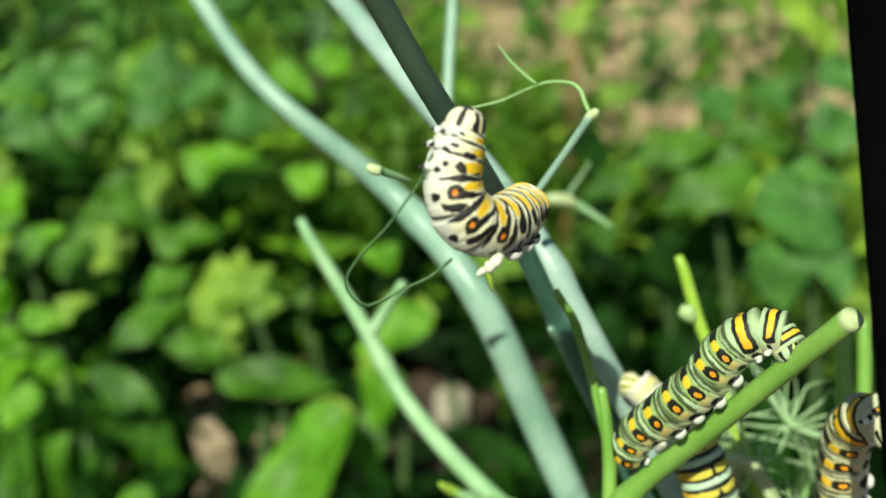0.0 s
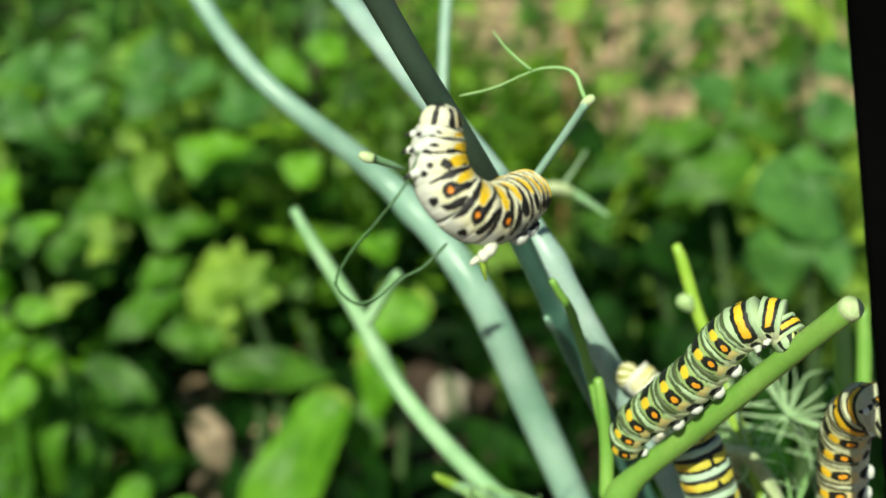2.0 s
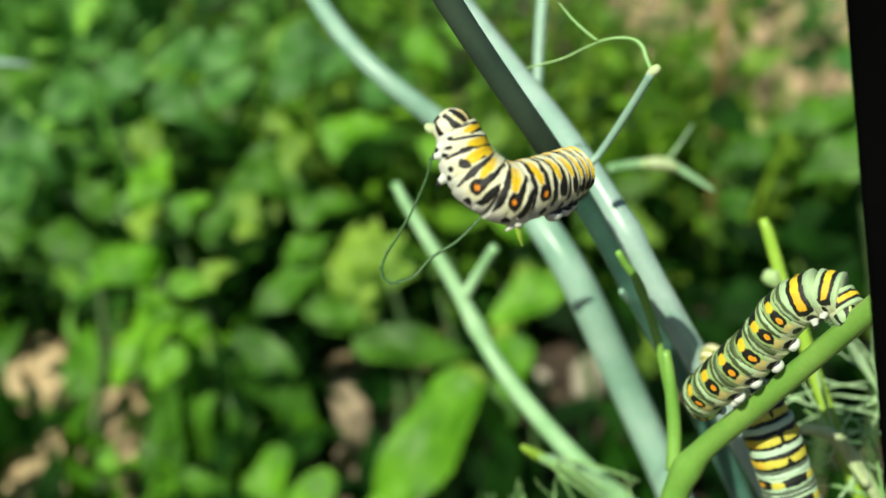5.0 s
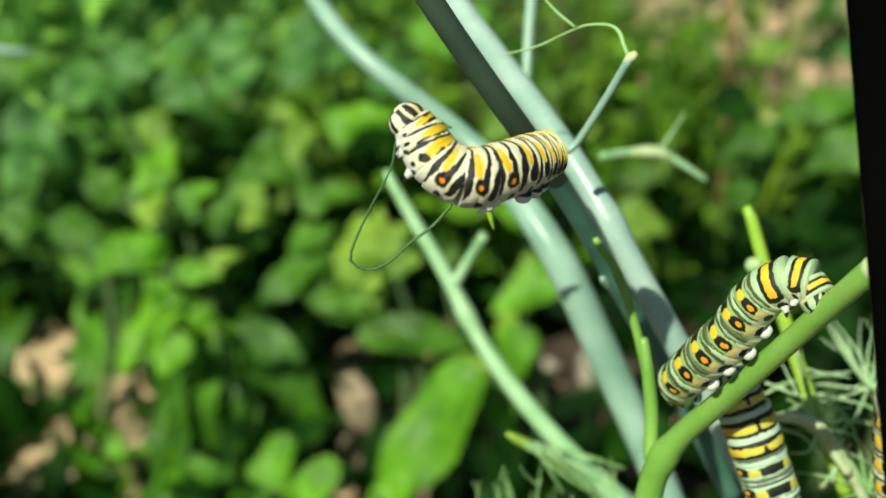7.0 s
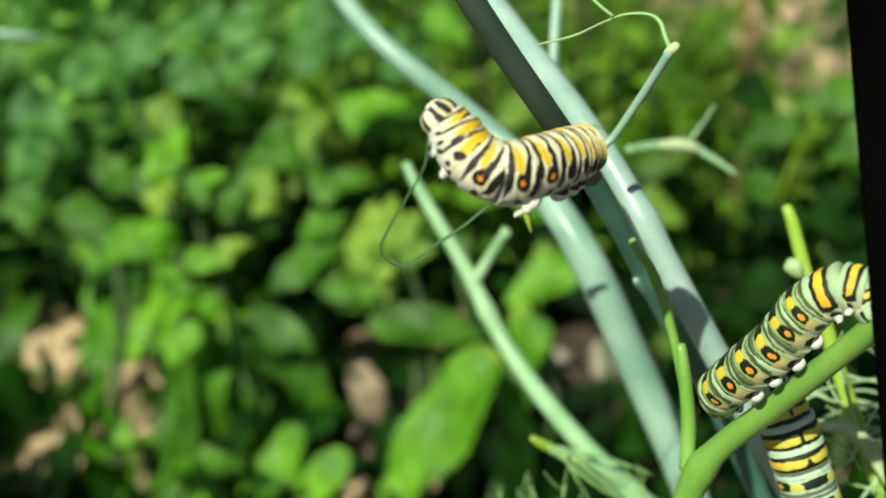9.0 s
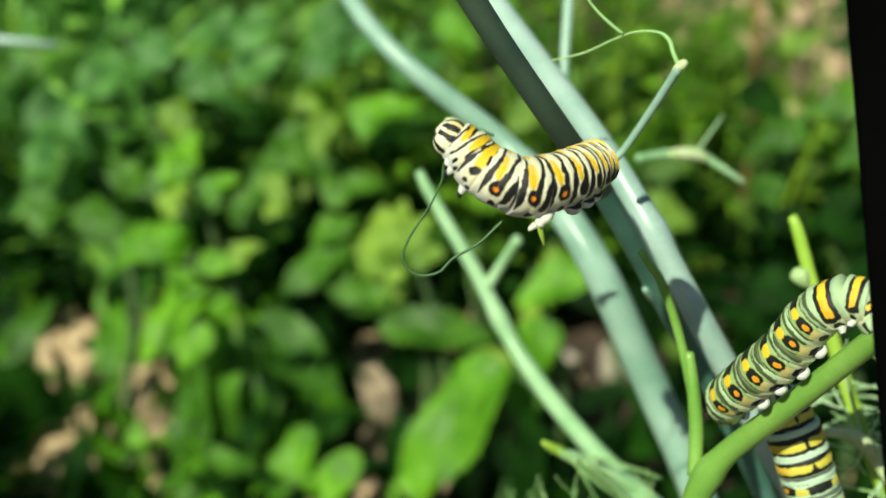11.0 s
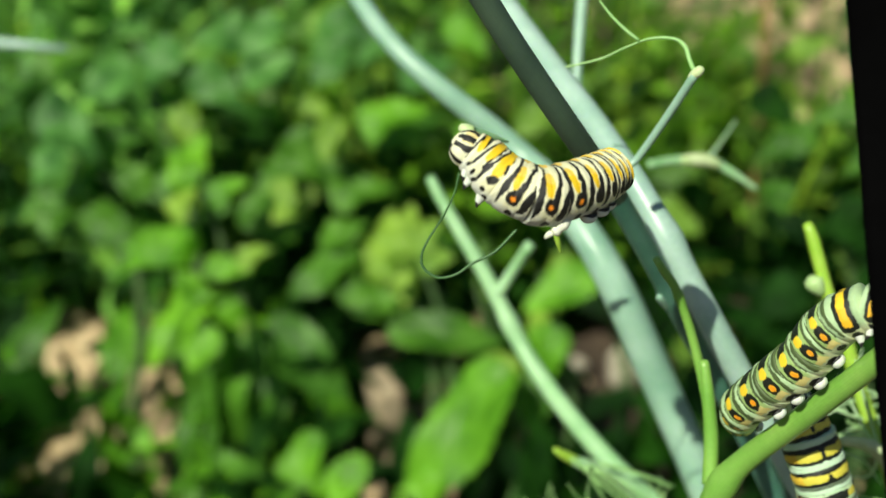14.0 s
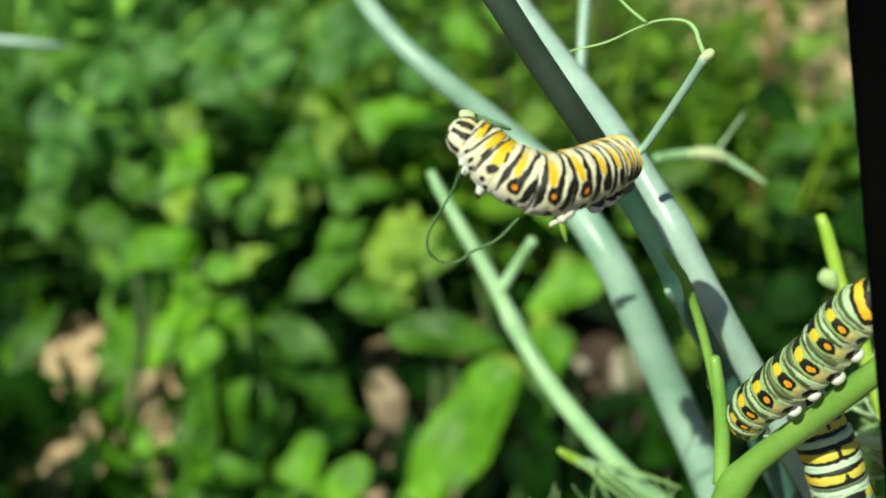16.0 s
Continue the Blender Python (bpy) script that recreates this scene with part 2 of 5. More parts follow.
def chips():
    rng = np.random.default_rng(5)
    pieces = []
    for k in range(12500):
        x, y = rng.uniform(-1.7, 1.6), rng.uniform(0.6, 3.6)
        if k > 8500:
            x, y = rng.uniform(0.0, 1.5), rng.uniform(1.9, 3.4)
        elif rng.random() < 0.55:
            x, y = rng.uniform(-0.85, -0.15), rng.uniform(0.75, 1.4)
        elif rng.random() < 0.6:
            x, y = rng.uniform(0.0, 1.4), rng.uniform(1.9, 3.3)
        l, w, h = rng.uniform(0.010, 0.036), rng.uniform(0.006, 0.016), rng.uniform(0.002, 0.006)
        m = np.array(Euler((rng.normal(0, 0.3), rng.normal(0, 0.3), rng.uniform(0, 6.3))).to_matrix())
        box = np.array([(sx * l / 2 * rng.uniform(0.7, 1), sy * w / 2 * rng.uniform(0.6, 1), sz * h / 2) for sz in (-1, 1) for sx, sy in ((-1, -1), (1, -1), (1, 1), (-1, 1))])
        v = box @ m.T + (x, y, 0.004 + 0.012 * noise.noise((x * 4, y * 4, 0)))
        f = [(3, 2, 1, 0), (4, 5, 6, 7), (0, 1, 5, 4), (1, 2, 6, 5), (2, 3, 7, 6), (3, 0, 4, 7)]
        pieces.append((v, f, [(0, 0)] * 8))
    v, f, u = join(pieces)
    tagged(new("bark_mulch", finish("bark_mulch", v, f, CHIP, smooth=False)), "loose tan bark chips scattered over dry soil", "mulch", kind="stuff")


chips()


# ---- leaves ----
def blade(length, width, curl=0.25, fold=0.3, n=9, teeth=0.0, ruffle=0.0, phase=0.0, point=1.1):
    """A pointed leaf blade along +x with a midrib fold, wavy margins, curving down; verts, faces, uvs."""
    verts, uvs, faces = [], [], []
    peak = (0.55 / (0.55 + point)) ** 0.55 * (point / (0.55 + point)) ** point
    for i in range(n + 1):
        s = i / n
        w = width * 0.5 / peak * (0.02 + 0.98 * s) ** 0.55 * (1 - s) ** point
        w *= 1 + (teeth if i % 2 else -teeth)
        bow = 0.03 * length * math.sin(3.1 * s + phase) * ruffle
        x, z = length * s * (1 - 0.12 * curl * s), -curl * length * 0.6 * s * s
        for side in (-1, -0.5, 0, 0.5, 1):
            wave = ruffle * w * abs(side) * 0.22 * math.sin(9.0 * s + phase + (1.9 if side < 0 else 0))
            verts.append((x - 0.25 * teeth * w * abs(side), side * w + bow, z + fold * abs(side) * w - 0.12 * w * (abs(side) == 1) + wave))
            uvs.append((s, 0.5 + abs(side) * 0.5))
    for i in range(n):
        for k in range(4):
            a = i * 5 + k
            faces.append((a, a + 1, a + 6, a + 5))
    return verts, faces, uvs


BLADES = {}
LEAF_KINDS = ((0.84, 0.30, 0.25, 0.06, 0.8, 1.0), (1.0, 0.45, 0.30, 0.09, 1.0, 1.15), (0.68, 0.15, 0.35, 0.05, 0.6, 0.95), (0.84, 0.55, 0.20, 0.08, 1.2, 1.3), (1.0, 0.25, 0.22, 0.10, 0.9, 1.05), (0.68, 0.40, 0.30, 0.04, 1.1, 1.2))


def blade_mesh(material, kind):
    key = (material.name, kind)
    if key not in BLADES:
        w, curl, fold, teeth, ruffle, point = LEAF_KINDS[kind]
        v, f, u = blade(1.0, w, curl, fold, 22, teeth, ruffle, kind * 1.3, point)
        BLADES[key] = finish("leaf", v, f, material, u)
    return BLADES[key]


def turn_to(along, up):
    x = Vector(along).normalized()
    y = Vector(up).cross(x).normalized()
    z = x.cross(y)
    return Matrix((x, y, z)).transposed()


def shrub(name, label, foot, top, leaves, material, group="garden plants", bend=0.03):
    """A leafy garden plant: a stem from foot to top, and leaves given as rows of base x y z, tip x y z, width."""
    plant = base_empty(name, foot, label, "plant", group)
    f, t = Vector(foot), Vector(top)
    mid = (f + t) / 2 + Vector((bend, bend / 2, 0))
    child("stem", stalk_mesh("stem", [(*(f - f), 0.006), (*(mid - f), 0.005), (*(t - f), 0.002)], BARK, 14, 8), plant)
    for i, (ax, ay, az, bx, by, bz, w) in enumerate(leaves):
        a, b = Vector((ax, ay, az)), Vector((bx, by, bz))
        size = (b - a).length
        facing = Vector((0.1 * math.sin(i * 2.1) - 0.12, -0.62, 0.75 + 0.12 * math.cos(i * 1.7)))
        kind = (i + len(leaves)) % 6
        ratio = 1.2 * w / size / LEAF_KINDS[kind][0]
        ob = child("leaf", blade_mesh(material, kind), plant)
        ob.matrix_local = Matrix.Translation(a - f) @ turn_to(b - a, facing).to_4x4() @ Matrix.Diagonal((size, size * ratio, size, 1))
    return plant


shrub("leafy_plant", "bright green broad-leaved plant standing in tan mulch", (-0.352, 0.774, 0.0), (-0.359, 0.859, 0.329), [
    (-0.352, 0.819, 0.251, -0.411, 0.769, 0.198, 0.041),
    (-0.360, 0.836, 0.284, -0.405, 0.823, 0.298, 0.019),
    (-0.357, 0.827, 0.267, -0.312, 0.826, 0.271, 0.019),
    (-0.363, 0.842, 0.298, -0.448, 0.801, 0.273, 0.029),
    (-0.359, 0.815, 0.245, -0.380, 0.814, 0.273, 0.019),
    (-0.349, 0.816, 0.244, -0.301, 0.801, 0.218, 0.021),
    (-0.371, 0.857, 0.329, -0.387, 0.863, 0.370, 0.023),
    (-0.356, 0.855, 0.320, -0.319, 0.863, 0.343, 0.023),
    (-0.365, 0.830, 0.276, -0.429, 0.817, 0.298, 0.023),
    (-0.369, 0.864, 0.343, -0.363, 0.874, 0.381, 0.027),
], LEAF_BRIGHT, bend=0.03)
shrub("leafy_plant", "mid-green broad-leaved plant with long hanging leaves", (-0.331, 0.776, 0.0), (-0.344, 0.836, 0.221), [
    (-0.308, 0.837, 0.210, -0.230, 0.807, 0.145, 0.042),
    (-0.351, 0.828, 0.208, -0.344, 0.742, 0.065, 0.054),
    (-0.318, 0.831, 0.202, -0.298, 0.778, 0.116, 0.040),
    (-0.348, 0.821, 0.194, -0.373, 0.766, 0.120, 0.036),
    (-0.363, 0.809, 0.177, -0.376, 0.737, 0.067, 0.032),
    (-0.421, 0.849, 0.276, -0.462, 0.841, 0.297, 0.032),
    (-0.417, 0.874, 0.321, -0.448, 0.867, 0.341, 0.028),
    (-0.308, 0.823, 0.183, -0.327, 0.754, 0.082, 0.036),
], LEAF_MID, bend=0.03)
shrub("leafy_plant", "lime-green plant with one large sunlit leaf", (-0.124, 0.716, 0.0), (-0.085, 0.779, 0.209), [
    (-0.083, 0.780, 0.209, -0.189, 0.690, 0.102, 0.052),
    (-0.236, 0.729, 0.169, -0.273, 0.684, 0.120, 0.027),
    (-0.161, 0.710, 0.106, -0.128, 0.729, 0.152, 0.029),
    (-0.199, 0.726, 0.150, -0.232, 0.687, 0.109, 0.026),
    (-0.236, 0.713, 0.140, -0.205, 0.695, 0.115, 0.022),
], LEAF_BRIGHT, bend=0.03)
shrub("leafy_plant", "lime-green plant behind pale fennel stalks", (-0.017, 0.814, 0.0), (-0.015, 0.869, 0.258), [
    (-0.013, 0.872, 0.262, -0.085, 0.826, 0.224, 0.038),
    (0.027, 0.899, 0.299, 0.076, 0.889, 0.283, 0.031),
    (-0.271, 0.894, 0.402, -0.244, 0.880, 0.387, 0.015),
    (-0.245, 0.891, 0.385, -0.235, 0.863, 0.350, 0.021),
    (-0.411, 0.953, 0.373, -0.396, 0.925, 0.336, 0.025),
    (-0.400, 0.932, 0.330, -0.400, 0.903, 0.297, 0.027),
    (-0.086, 0.821, 0.193, -0.108, 0.791, 0.166, 0.027),
    (-0.077, 1.092, 0.322, -0.109, 1.064, 0.302, 0.027),
    (-0.378, 0.828, 0.315, -0.360, 0.835, 0.345, 0.023),
], LEAF_YELLOW, bend=0.03)
shrub("leafy_plant", "dull green plant with horizontal pointed leaves", (-0.133, 0.782, 0.0), (-0.116, 0.844, 0.247), [
    (-0.192, 0.814, 0.219, -0.087, 0.819, 0.212, 0.032),
    (-0.215, 0.888, 0.368, -0.142, 0.905, 0.395, 0.032),
    (-0.223, 0.842, 0.284, -0.282, 0.803, 0.254, 0.031),
    (-0.188, 0.823, 0.234, -0.249, 0.818, 0.269, 0.027),
    (-0.086, 0.817, 0.184, -0.122, 0.784, 0.158, 0.031),
    (-0.243, 0.857, 0.320, -0.188, 0.868, 0.342, 0.027),
    (-0.057, 0.822, 0.183, -0.069, 0.784, 0.137, 0.031),
    (-0.252, 0.840, 0.290, -0.211, 0.848, 0.314, 0.023),
], LEAF_MID, bend=0.03)
shrub("leafy_plant", "pale yellow-green seed head cluster on a leafy plant", (-0.191, 0.815, 0.0), (-0.193, 0.865, 0.279), [
    (-0.193, 0.854, 0.256, -0.225, 0.856, 0.294, 0.027),
    (-0.188, 0.857, 0.261, -0.167, 0.870, 0.299, 0.027),
    (-0.193, 0.861, 0.270, -0.196, 0.869, 0.310, 0.027),
    (-0.183, 0.855, 0.256, -0.147, 0.864, 0.280, 0.025),
    (-0.197, 0.851, 0.252, -0.220, 0.843, 0.267, 0.023),
    (-0.287, 0.861, 0.306, -0.265, 0.864, 0.325, 0.018),
    (-0.282, 0.867, 0.315, -0.298, 0.847, 0.305, 0.016),
    (-0.324, 0.811, 0.225, -0.301, 0.797, 0.211, 0.012),
    (-0.178, 0.854, 0.251, -0.190, 0.829, 0.230, 0.023),
    (-0.217, 0.857, 0.271, -0.234, 0.831, 0.251, 0.019),
], LEAF_YELLOW, bend=0.03)
shrub("leafy_plant", "blue-green plant with soft broad leaves", (-0.440, 0.893, 0.0), (-0.455, 0.975, 0.433), [
    (-0.454, 0.963, 0.409, -0.506, 0.932, 0.392, 0.046),
    (-0.418, 0.981, 0.431, -0.449, 0.944, 0.393, 0.038),
    (-0.354, 0.972, 0.389, -0.304, 0.985, 0.417, 0.038),
    (-0.349, 0.993, 0.426, -0.403, 0.979, 0.442, 0.038),
    (-0.260, 1.007, 0.421, -0.288, 0.973, 0.388, 0.038),
    (-0.401, 0.969, 0.401, -0.345, 0.954, 0.373, 0.033),
    (-0.323, 1.007, 0.444, -0.356, 0.972, 0.411, 0.033),
    (-0.543, 0.931, 0.382, -0.479, 0.910, 0.339, 0.038),
    (-0.213, 1.020, 0.427, -0.251, 0.987, 0.400, 0.033),
    (-0.206, 0.999, 0.384, -0.153, 1.010, 0.408, 0.038),
    (-0.281, 1.014, 0.441, -0.231, 1.002, 0.422, 0.033),
    (-0.516, 0.921, 0.352, -0.552, 0.886, 0.320, 0.038),
], LEAF_BLUE, bend=0.03)
shrub("leafy_plant", "soft green plant at the back of the bed", (-0.513, 0.896, 0.0), (-0.522, 0.972, 0.355), [
    (-0.516, 0.947, 0.305, -0.570, 0.913, 0.283, 0.039),
    (-0.511, 0.961, 0.330, -0.452, 0.969, 0.345, 0.035),
    (-0.520, 0.931, 0.276, -0.466, 0.910, 0.238, 0.035),
    (-0.567, 0.985, 0.397, -0.514, 0.999, 0.427, 0.035),
    (-0.392, 1.024, 0.406, -0.437, 0.997, 0.392, 0.035),
    (-0.462, 0.987, 0.361, -0.415, 0.998, 0.386, 0.030),
    (-0.313, 0.985, 0.303, -0.353, 0.957, 0.285, 0.035),
    (-0.324, 0.996, 0.328, -0.266, 0.971, 0.279, 0.039),
    (-0.367, 0.958, 0.271, -0.308, 0.941, 0.238, 0.035),
    (-0.564, 0.913, 0.259, -0.516, 0.930, 0.295, 0.035),
], LEAF_MID, bend=0.03)
shrub("leafy_plant", "mid-green plant with large heart-shaped leaves", (0.218, 0.729, 0.0), (0.197, 0.795, 0.448), [
    (0.229, 0.786, 0.427, 0.157, 0.762, 0.400, 0.041),
    (0.204, 0.792, 0.440, 0.134, 0.777, 0.431, 0.021),
    (0.142, 0.782, 0.419, 0.099, 0.765, 0.405, 0.021),
    (0.210, 0.796, 0.448, 0.260, 0.780, 0.438, 0.018),
    (0.117, 0.767, 0.386, 0.124, 0.747, 0.368, 0.020),
], LEAF_MID, bend=0.03)
shrub("leafy_plant", "blue-green plant with overlapping broad leaves", (0.273, 0.711, 0.0), (0.269, 0.783, 0.421), [
    (0.237, 0.778, 0.411, 0.304, 0.749, 0.371, 0.050),
    (0.254, 0.761, 0.375, 0.256, 0.726, 0.322, 0.041),
    (0.273, 0.795, 0.448, 0.325, 0.787, 0.453, 0.033),
    (0.261, 0.783, 0.421, 0.312, 0.767, 0.411, 0.017),
    (0.290, 0.758, 0.367, 0.299, 0.731, 0.333, 0.023),
    (0.282, 0.815, 0.490, 0.325, 0.798, 0.477, 0.026),
    (0.218, 0.801, 0.459, 0.182, 0.798, 0.477, 0.023),
    (0.240, 0.810, 0.478, 0.266, 0.793, 0.466, 0.020),
], LEAF_BLUE, bend=0.03)
# dark by leaf colour, in place of the shade among the plants
shrub("leafy_plant", "dark green plant with its shade put into the leaf colour", (0.195, 0.802, 0.0), (0.171, 0.842, 0.338), [
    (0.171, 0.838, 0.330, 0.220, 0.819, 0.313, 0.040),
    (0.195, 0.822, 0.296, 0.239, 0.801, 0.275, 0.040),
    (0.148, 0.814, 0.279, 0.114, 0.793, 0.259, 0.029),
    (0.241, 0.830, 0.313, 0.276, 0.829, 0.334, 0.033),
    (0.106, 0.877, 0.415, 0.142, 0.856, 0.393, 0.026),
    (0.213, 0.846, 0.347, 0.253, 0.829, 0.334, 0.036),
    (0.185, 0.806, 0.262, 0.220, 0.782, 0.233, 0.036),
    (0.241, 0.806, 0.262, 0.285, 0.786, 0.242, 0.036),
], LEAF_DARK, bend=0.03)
shrub("leafy_plant", "tall yellow-green blades at the edge of the bed", (0.365, 1.007, 0.0), (0.365, 1.096, 0.468), [
    (0.326, 1.115, 0.508, 0.403, 1.058, 0.410, 0.037),
    (0.354, 1.110, 0.498, 0.417, 1.077, 0.450, 0.026),
    (0.388, 1.115, 0.508, 0.428, 1.067, 0.430, 0.026),
    (0.310, 1.096, 0.468, 0.268, 1.100, 0.500, 0.022),
    (0.154, 1.058, 0.387, 0.196, 1.056, 0.405, 0.022),
    (0.120, 1.087, 0.447, 0.152, 1.095, 0.490, 0.022),
], LEAF_YELLOW, bend=0.03)
shrub("leafy_plant", "yellow-green cluster of small sunlit leaves", (-0.170, 0.786, 0.0), (-0.168, 0.832, 0.317), [
    (-0.170, 0.818, 0.288, -0.196, 0.819, 0.313, 0.022),
    (-0.166, 0.822, 0.296, -0.141, 0.823, 0.322, 0.022),
    (-0.168, 0.826, 0.304, -0.168, 0.829, 0.334, 0.022),
    (-0.161, 0.816, 0.283, -0.131, 0.811, 0.296, 0.022),
    (-0.180, 0.814, 0.279, -0.201, 0.805, 0.284, 0.018),
    (-0.236, 0.865, 0.389, -0.242, 0.842, 0.364, 0.018),
    (-0.250, 0.865, 0.389, -0.224, 0.850, 0.380, 0.015),
    (-0.283, 0.846, 0.347, -0.270, 0.825, 0.326, 0.018),
    (-0.320, 0.814, 0.279, -0.289, 0.813, 0.301, 0.018),
], LEAF_YELLOW, bend=0.03)
shrub("leafy_plant", "bright green plant with slender leaves", (-0.067, 0.774, 0.0), (-0.058, 0.814, 0.279), [
    (-0.011, 0.815, 0.281, -0.074, 0.792, 0.257, 0.031),
    (-0.044, 0.796, 0.241, -0.062, 0.762, 0.192, 0.029),
    (-0.100, 0.859, 0.377, -0.131, 0.856, 0.393, 0.026),
    (-0.077, 0.903, 0.470, -0.113, 0.897, 0.481, 0.026),
    (-0.142, 0.901, 0.466, -0.104, 0.881, 0.447, 0.022),
    (-0.212, 0.863, 0.385, -0.155, 0.866, 0.414, 0.029),
    (-0.339, 0.790, 0.228, -0.363, 0.766, 0.200, 0.029),
    (-0.039, 0.832, 0.317, -0.067, 0.831, 0.338, 0.022),
], LEAF_BRIGHT, bend=0.03)


def undergrowth(name, label, seed, count, xs, ys, heights, size, material, keep=None):
    """Low leafy stalks by the dozen, one mass of foliage."""
    rng = np.random.default_rng(seed)
    pieces = []
    done = 0
    while done < count:
        x, y = rng.uniform(*xs), rng.uniform(*ys)
        if keep and not keep(x, y):
            continue
        done += 1
        h = rng.uniform(*heights)
        lean = rng.normal(0, 0.12, 2)
        foot, top = np.array((x, y, 0.0)), np.array((x + lean[0] * h, y + lean[1] * h, h))
        pieces.append(tube(np.c_[glide([foot, (foot + top) / 2 + rng.normal(0, 0.01, 3), top], 5), np.linspace(0.004, 0.0015, 5)], 5))
        levels = int(h / 0.045)
        twist = rng.uniform(0, 6.3)
        for k in range(levels):
            s = 0.18 + 0.82 * (k + rng.uniform(0, 0.6)) / levels
            at = foot + (top - foot) * min(s, 1)
            for half in (0, 1):
                a = twist + k * 1.4 + half * math.pi + rng.normal(0, 0.3)
                l = size * rng.choice((0.45, 0.7, 0.95, 1.25, 1.6)) * rng.uniform(0.85, 1.15) * (1.15 - 0.45 * s)
                v, f, u = blade(l, l * rng.uniform(0.20, 0.42), rng.uniform(0.1, 0.7), rng.uniform(0.1, 0.4), 8, 0.06, 1.0, rng.uniform(0, 6), rng.uniform(0.95, 1.35))
                m = np.array(Euler((rng.normal(0, 0.75), rng.normal(-0.1, 0.65), a)).to_matrix())
                pieces.append((np.array(v) @ m.T + at, f, u))
    v, f, u = join(pieces)
    return tagged(new(name, finish(name, v, f, material, u)), label, "foliage", kind="stuff")


def open_soil(x, y):
    """Bare patches of dry mulch in the bed."""
    if -0.86 < x < -0.40 and 0.80 < y < 1.28:
        return noise.noise((x * 7.0, y * 7.0, 7.7)) > (-0.25 if y > 0.92 else 0.05)
    if (x / 0.09) ** 2 + ((y - 1.0) / 0.13) ** 2 < 1 or (x + 0.28) ** 2 + (y - 0.96) ** 2 < 0.005:
        return True
    return 0.05 < x < 1.5 and 1.8 < y < 3.4 and noise.noise((x * 4.2, y * 4.2, 2.2)) > -0.28


# fills the dark gaps low in the bed with shade-coloured leaves
undergrowth("shade_foliage", "dark green leafy undergrowth, coloured as if it lay in shade", 12, 580, (-1.2, 0.7), (0.58, 1.65), (0.06, 0.22), 0.08, LEAF_DARK, lambda x, y: not open_soil(x, y) and (y > 0.68 or x < -0.38))
undergrowth("bed_foliage", "mid-green leafy undergrowth in dappled sun", 11, 185, (-1.3, 0.8), (1.15, 1.9), (0.16, 0.40), 0.066, WEED, lambda x, y: not open_soil(x, y + 0.1) and not open_soil(x, y))
undergrowth("lime_weeds", "yellow-green sunlit weeds among darker leaves", 21, 34, (-1.0, 0.5), (1.15, 1.7), (0.12, 0.34), 0.07, LEAF_YELLOW, lambda x, y: not open_soil(x, y))
undergrowth("back_foliage", "green and blue-green shrubs behind the bed", 13, 330, (-2.2, 1.8), (1.7, 3.6), (0.2, 0.5), 0.078, LEAF_BLUE, lambda x, y: not open_soil(x, y))
undergrowth("back_weeds", "sunlit yellow-green weeds behind the bed", 14, 120, (-2.2, 1.8), (1.8, 4.2), (0.2, 0.55), 0.08, WEED, lambda x, y: not open_soil(x, y))
# shrubs added at dark gaps; their colour stands for the shade there
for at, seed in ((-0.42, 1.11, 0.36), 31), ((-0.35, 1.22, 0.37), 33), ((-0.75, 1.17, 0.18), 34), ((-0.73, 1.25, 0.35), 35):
    undergrowth("shade_shrub", "low shrub filling a dark gap, shade put into its leaf colour", seed, 18, (at[0] - 0.11, at[0] + 0.11), (at[1] - 0.09, at[1] + 0.09), (0.10, at[2]), 0.07, LEAF_DARK)
undergrowth("pale_shrub", "soft pale green leaves of a taller shrub", 32, 36, (-1.06, -0.51), (1.16, 1.66), (0.25, 0.5), 0.10, LEAF_PALE)
undergrowth("fine_weeds", "small-leaved sunlit weeds threading through the bed", 41, 150, (-1.2, 0.9), (1.0, 2.2), (0.12, 0.42), 0.036, LEAF_YELLOW, lambda x, y: not open_soil(x, y) and noise.noise((x * 5.0, y * 5.0, 4.4)) > -0.05)
undergrowth("corner_weeds", "fresh green low weeds in the corner of the bed", 51, 36, (-0.85, -0.28), (0.66, 0.98), (0.05, 0.19), 0.065, LEAF_BRIGHT)
undergrowth("hedge", "dense dark hedge closing the garden behind", 15, 240, (-4.0, 4.0), (4.2, 5.2), (0.7, 1.3), 0.16, LEAF_MID)


def post(name, label, at, size, height, turn):
    """A short weathered timber stake with chamfered edges."""
    bm = bmesh.new()
    bmesh.ops.create_cube(bm, size=1.0)
    bmesh.ops.scale(bm, vec=(size[0], size[1], height), verts=bm.verts)
    bmesh.ops.translate(bm, vec=(0, 0, height / 2), verts=bm.verts)
    bmesh.ops.bevel(bm, geom=list(bm.edges), offset=0.003, segments=2, affect="EDGES")
    me = bpy.data.meshes.new(name)
    bm.to_mesh(me)
    bm.free()
    me.materials.append(OLD_WOOD)
    ob = new(name, me)
    ob.matrix_world = pose(*at, 0, 0, turn)
    return tagged(ob, label, "stake")


post("garden_stake", "weathered pale wooden stake standing in the bed", (-0.211, 0.848, 0.0), (0.024, 0.05), 0.142, 35)


def cane():
    ob = base_empty("garden_cane", (0.154, 1.319, 0.0), "thin red-brown garden cane", "cane")
    child("shaft", stalk_mesh("shaft", [(0, 0, 0, 0.0045), (0.005, 0, 0.3, 0.0042), (0.033, 0.420, 0.900, 0.0038)], STICK, 14, 10), ob)


cane()


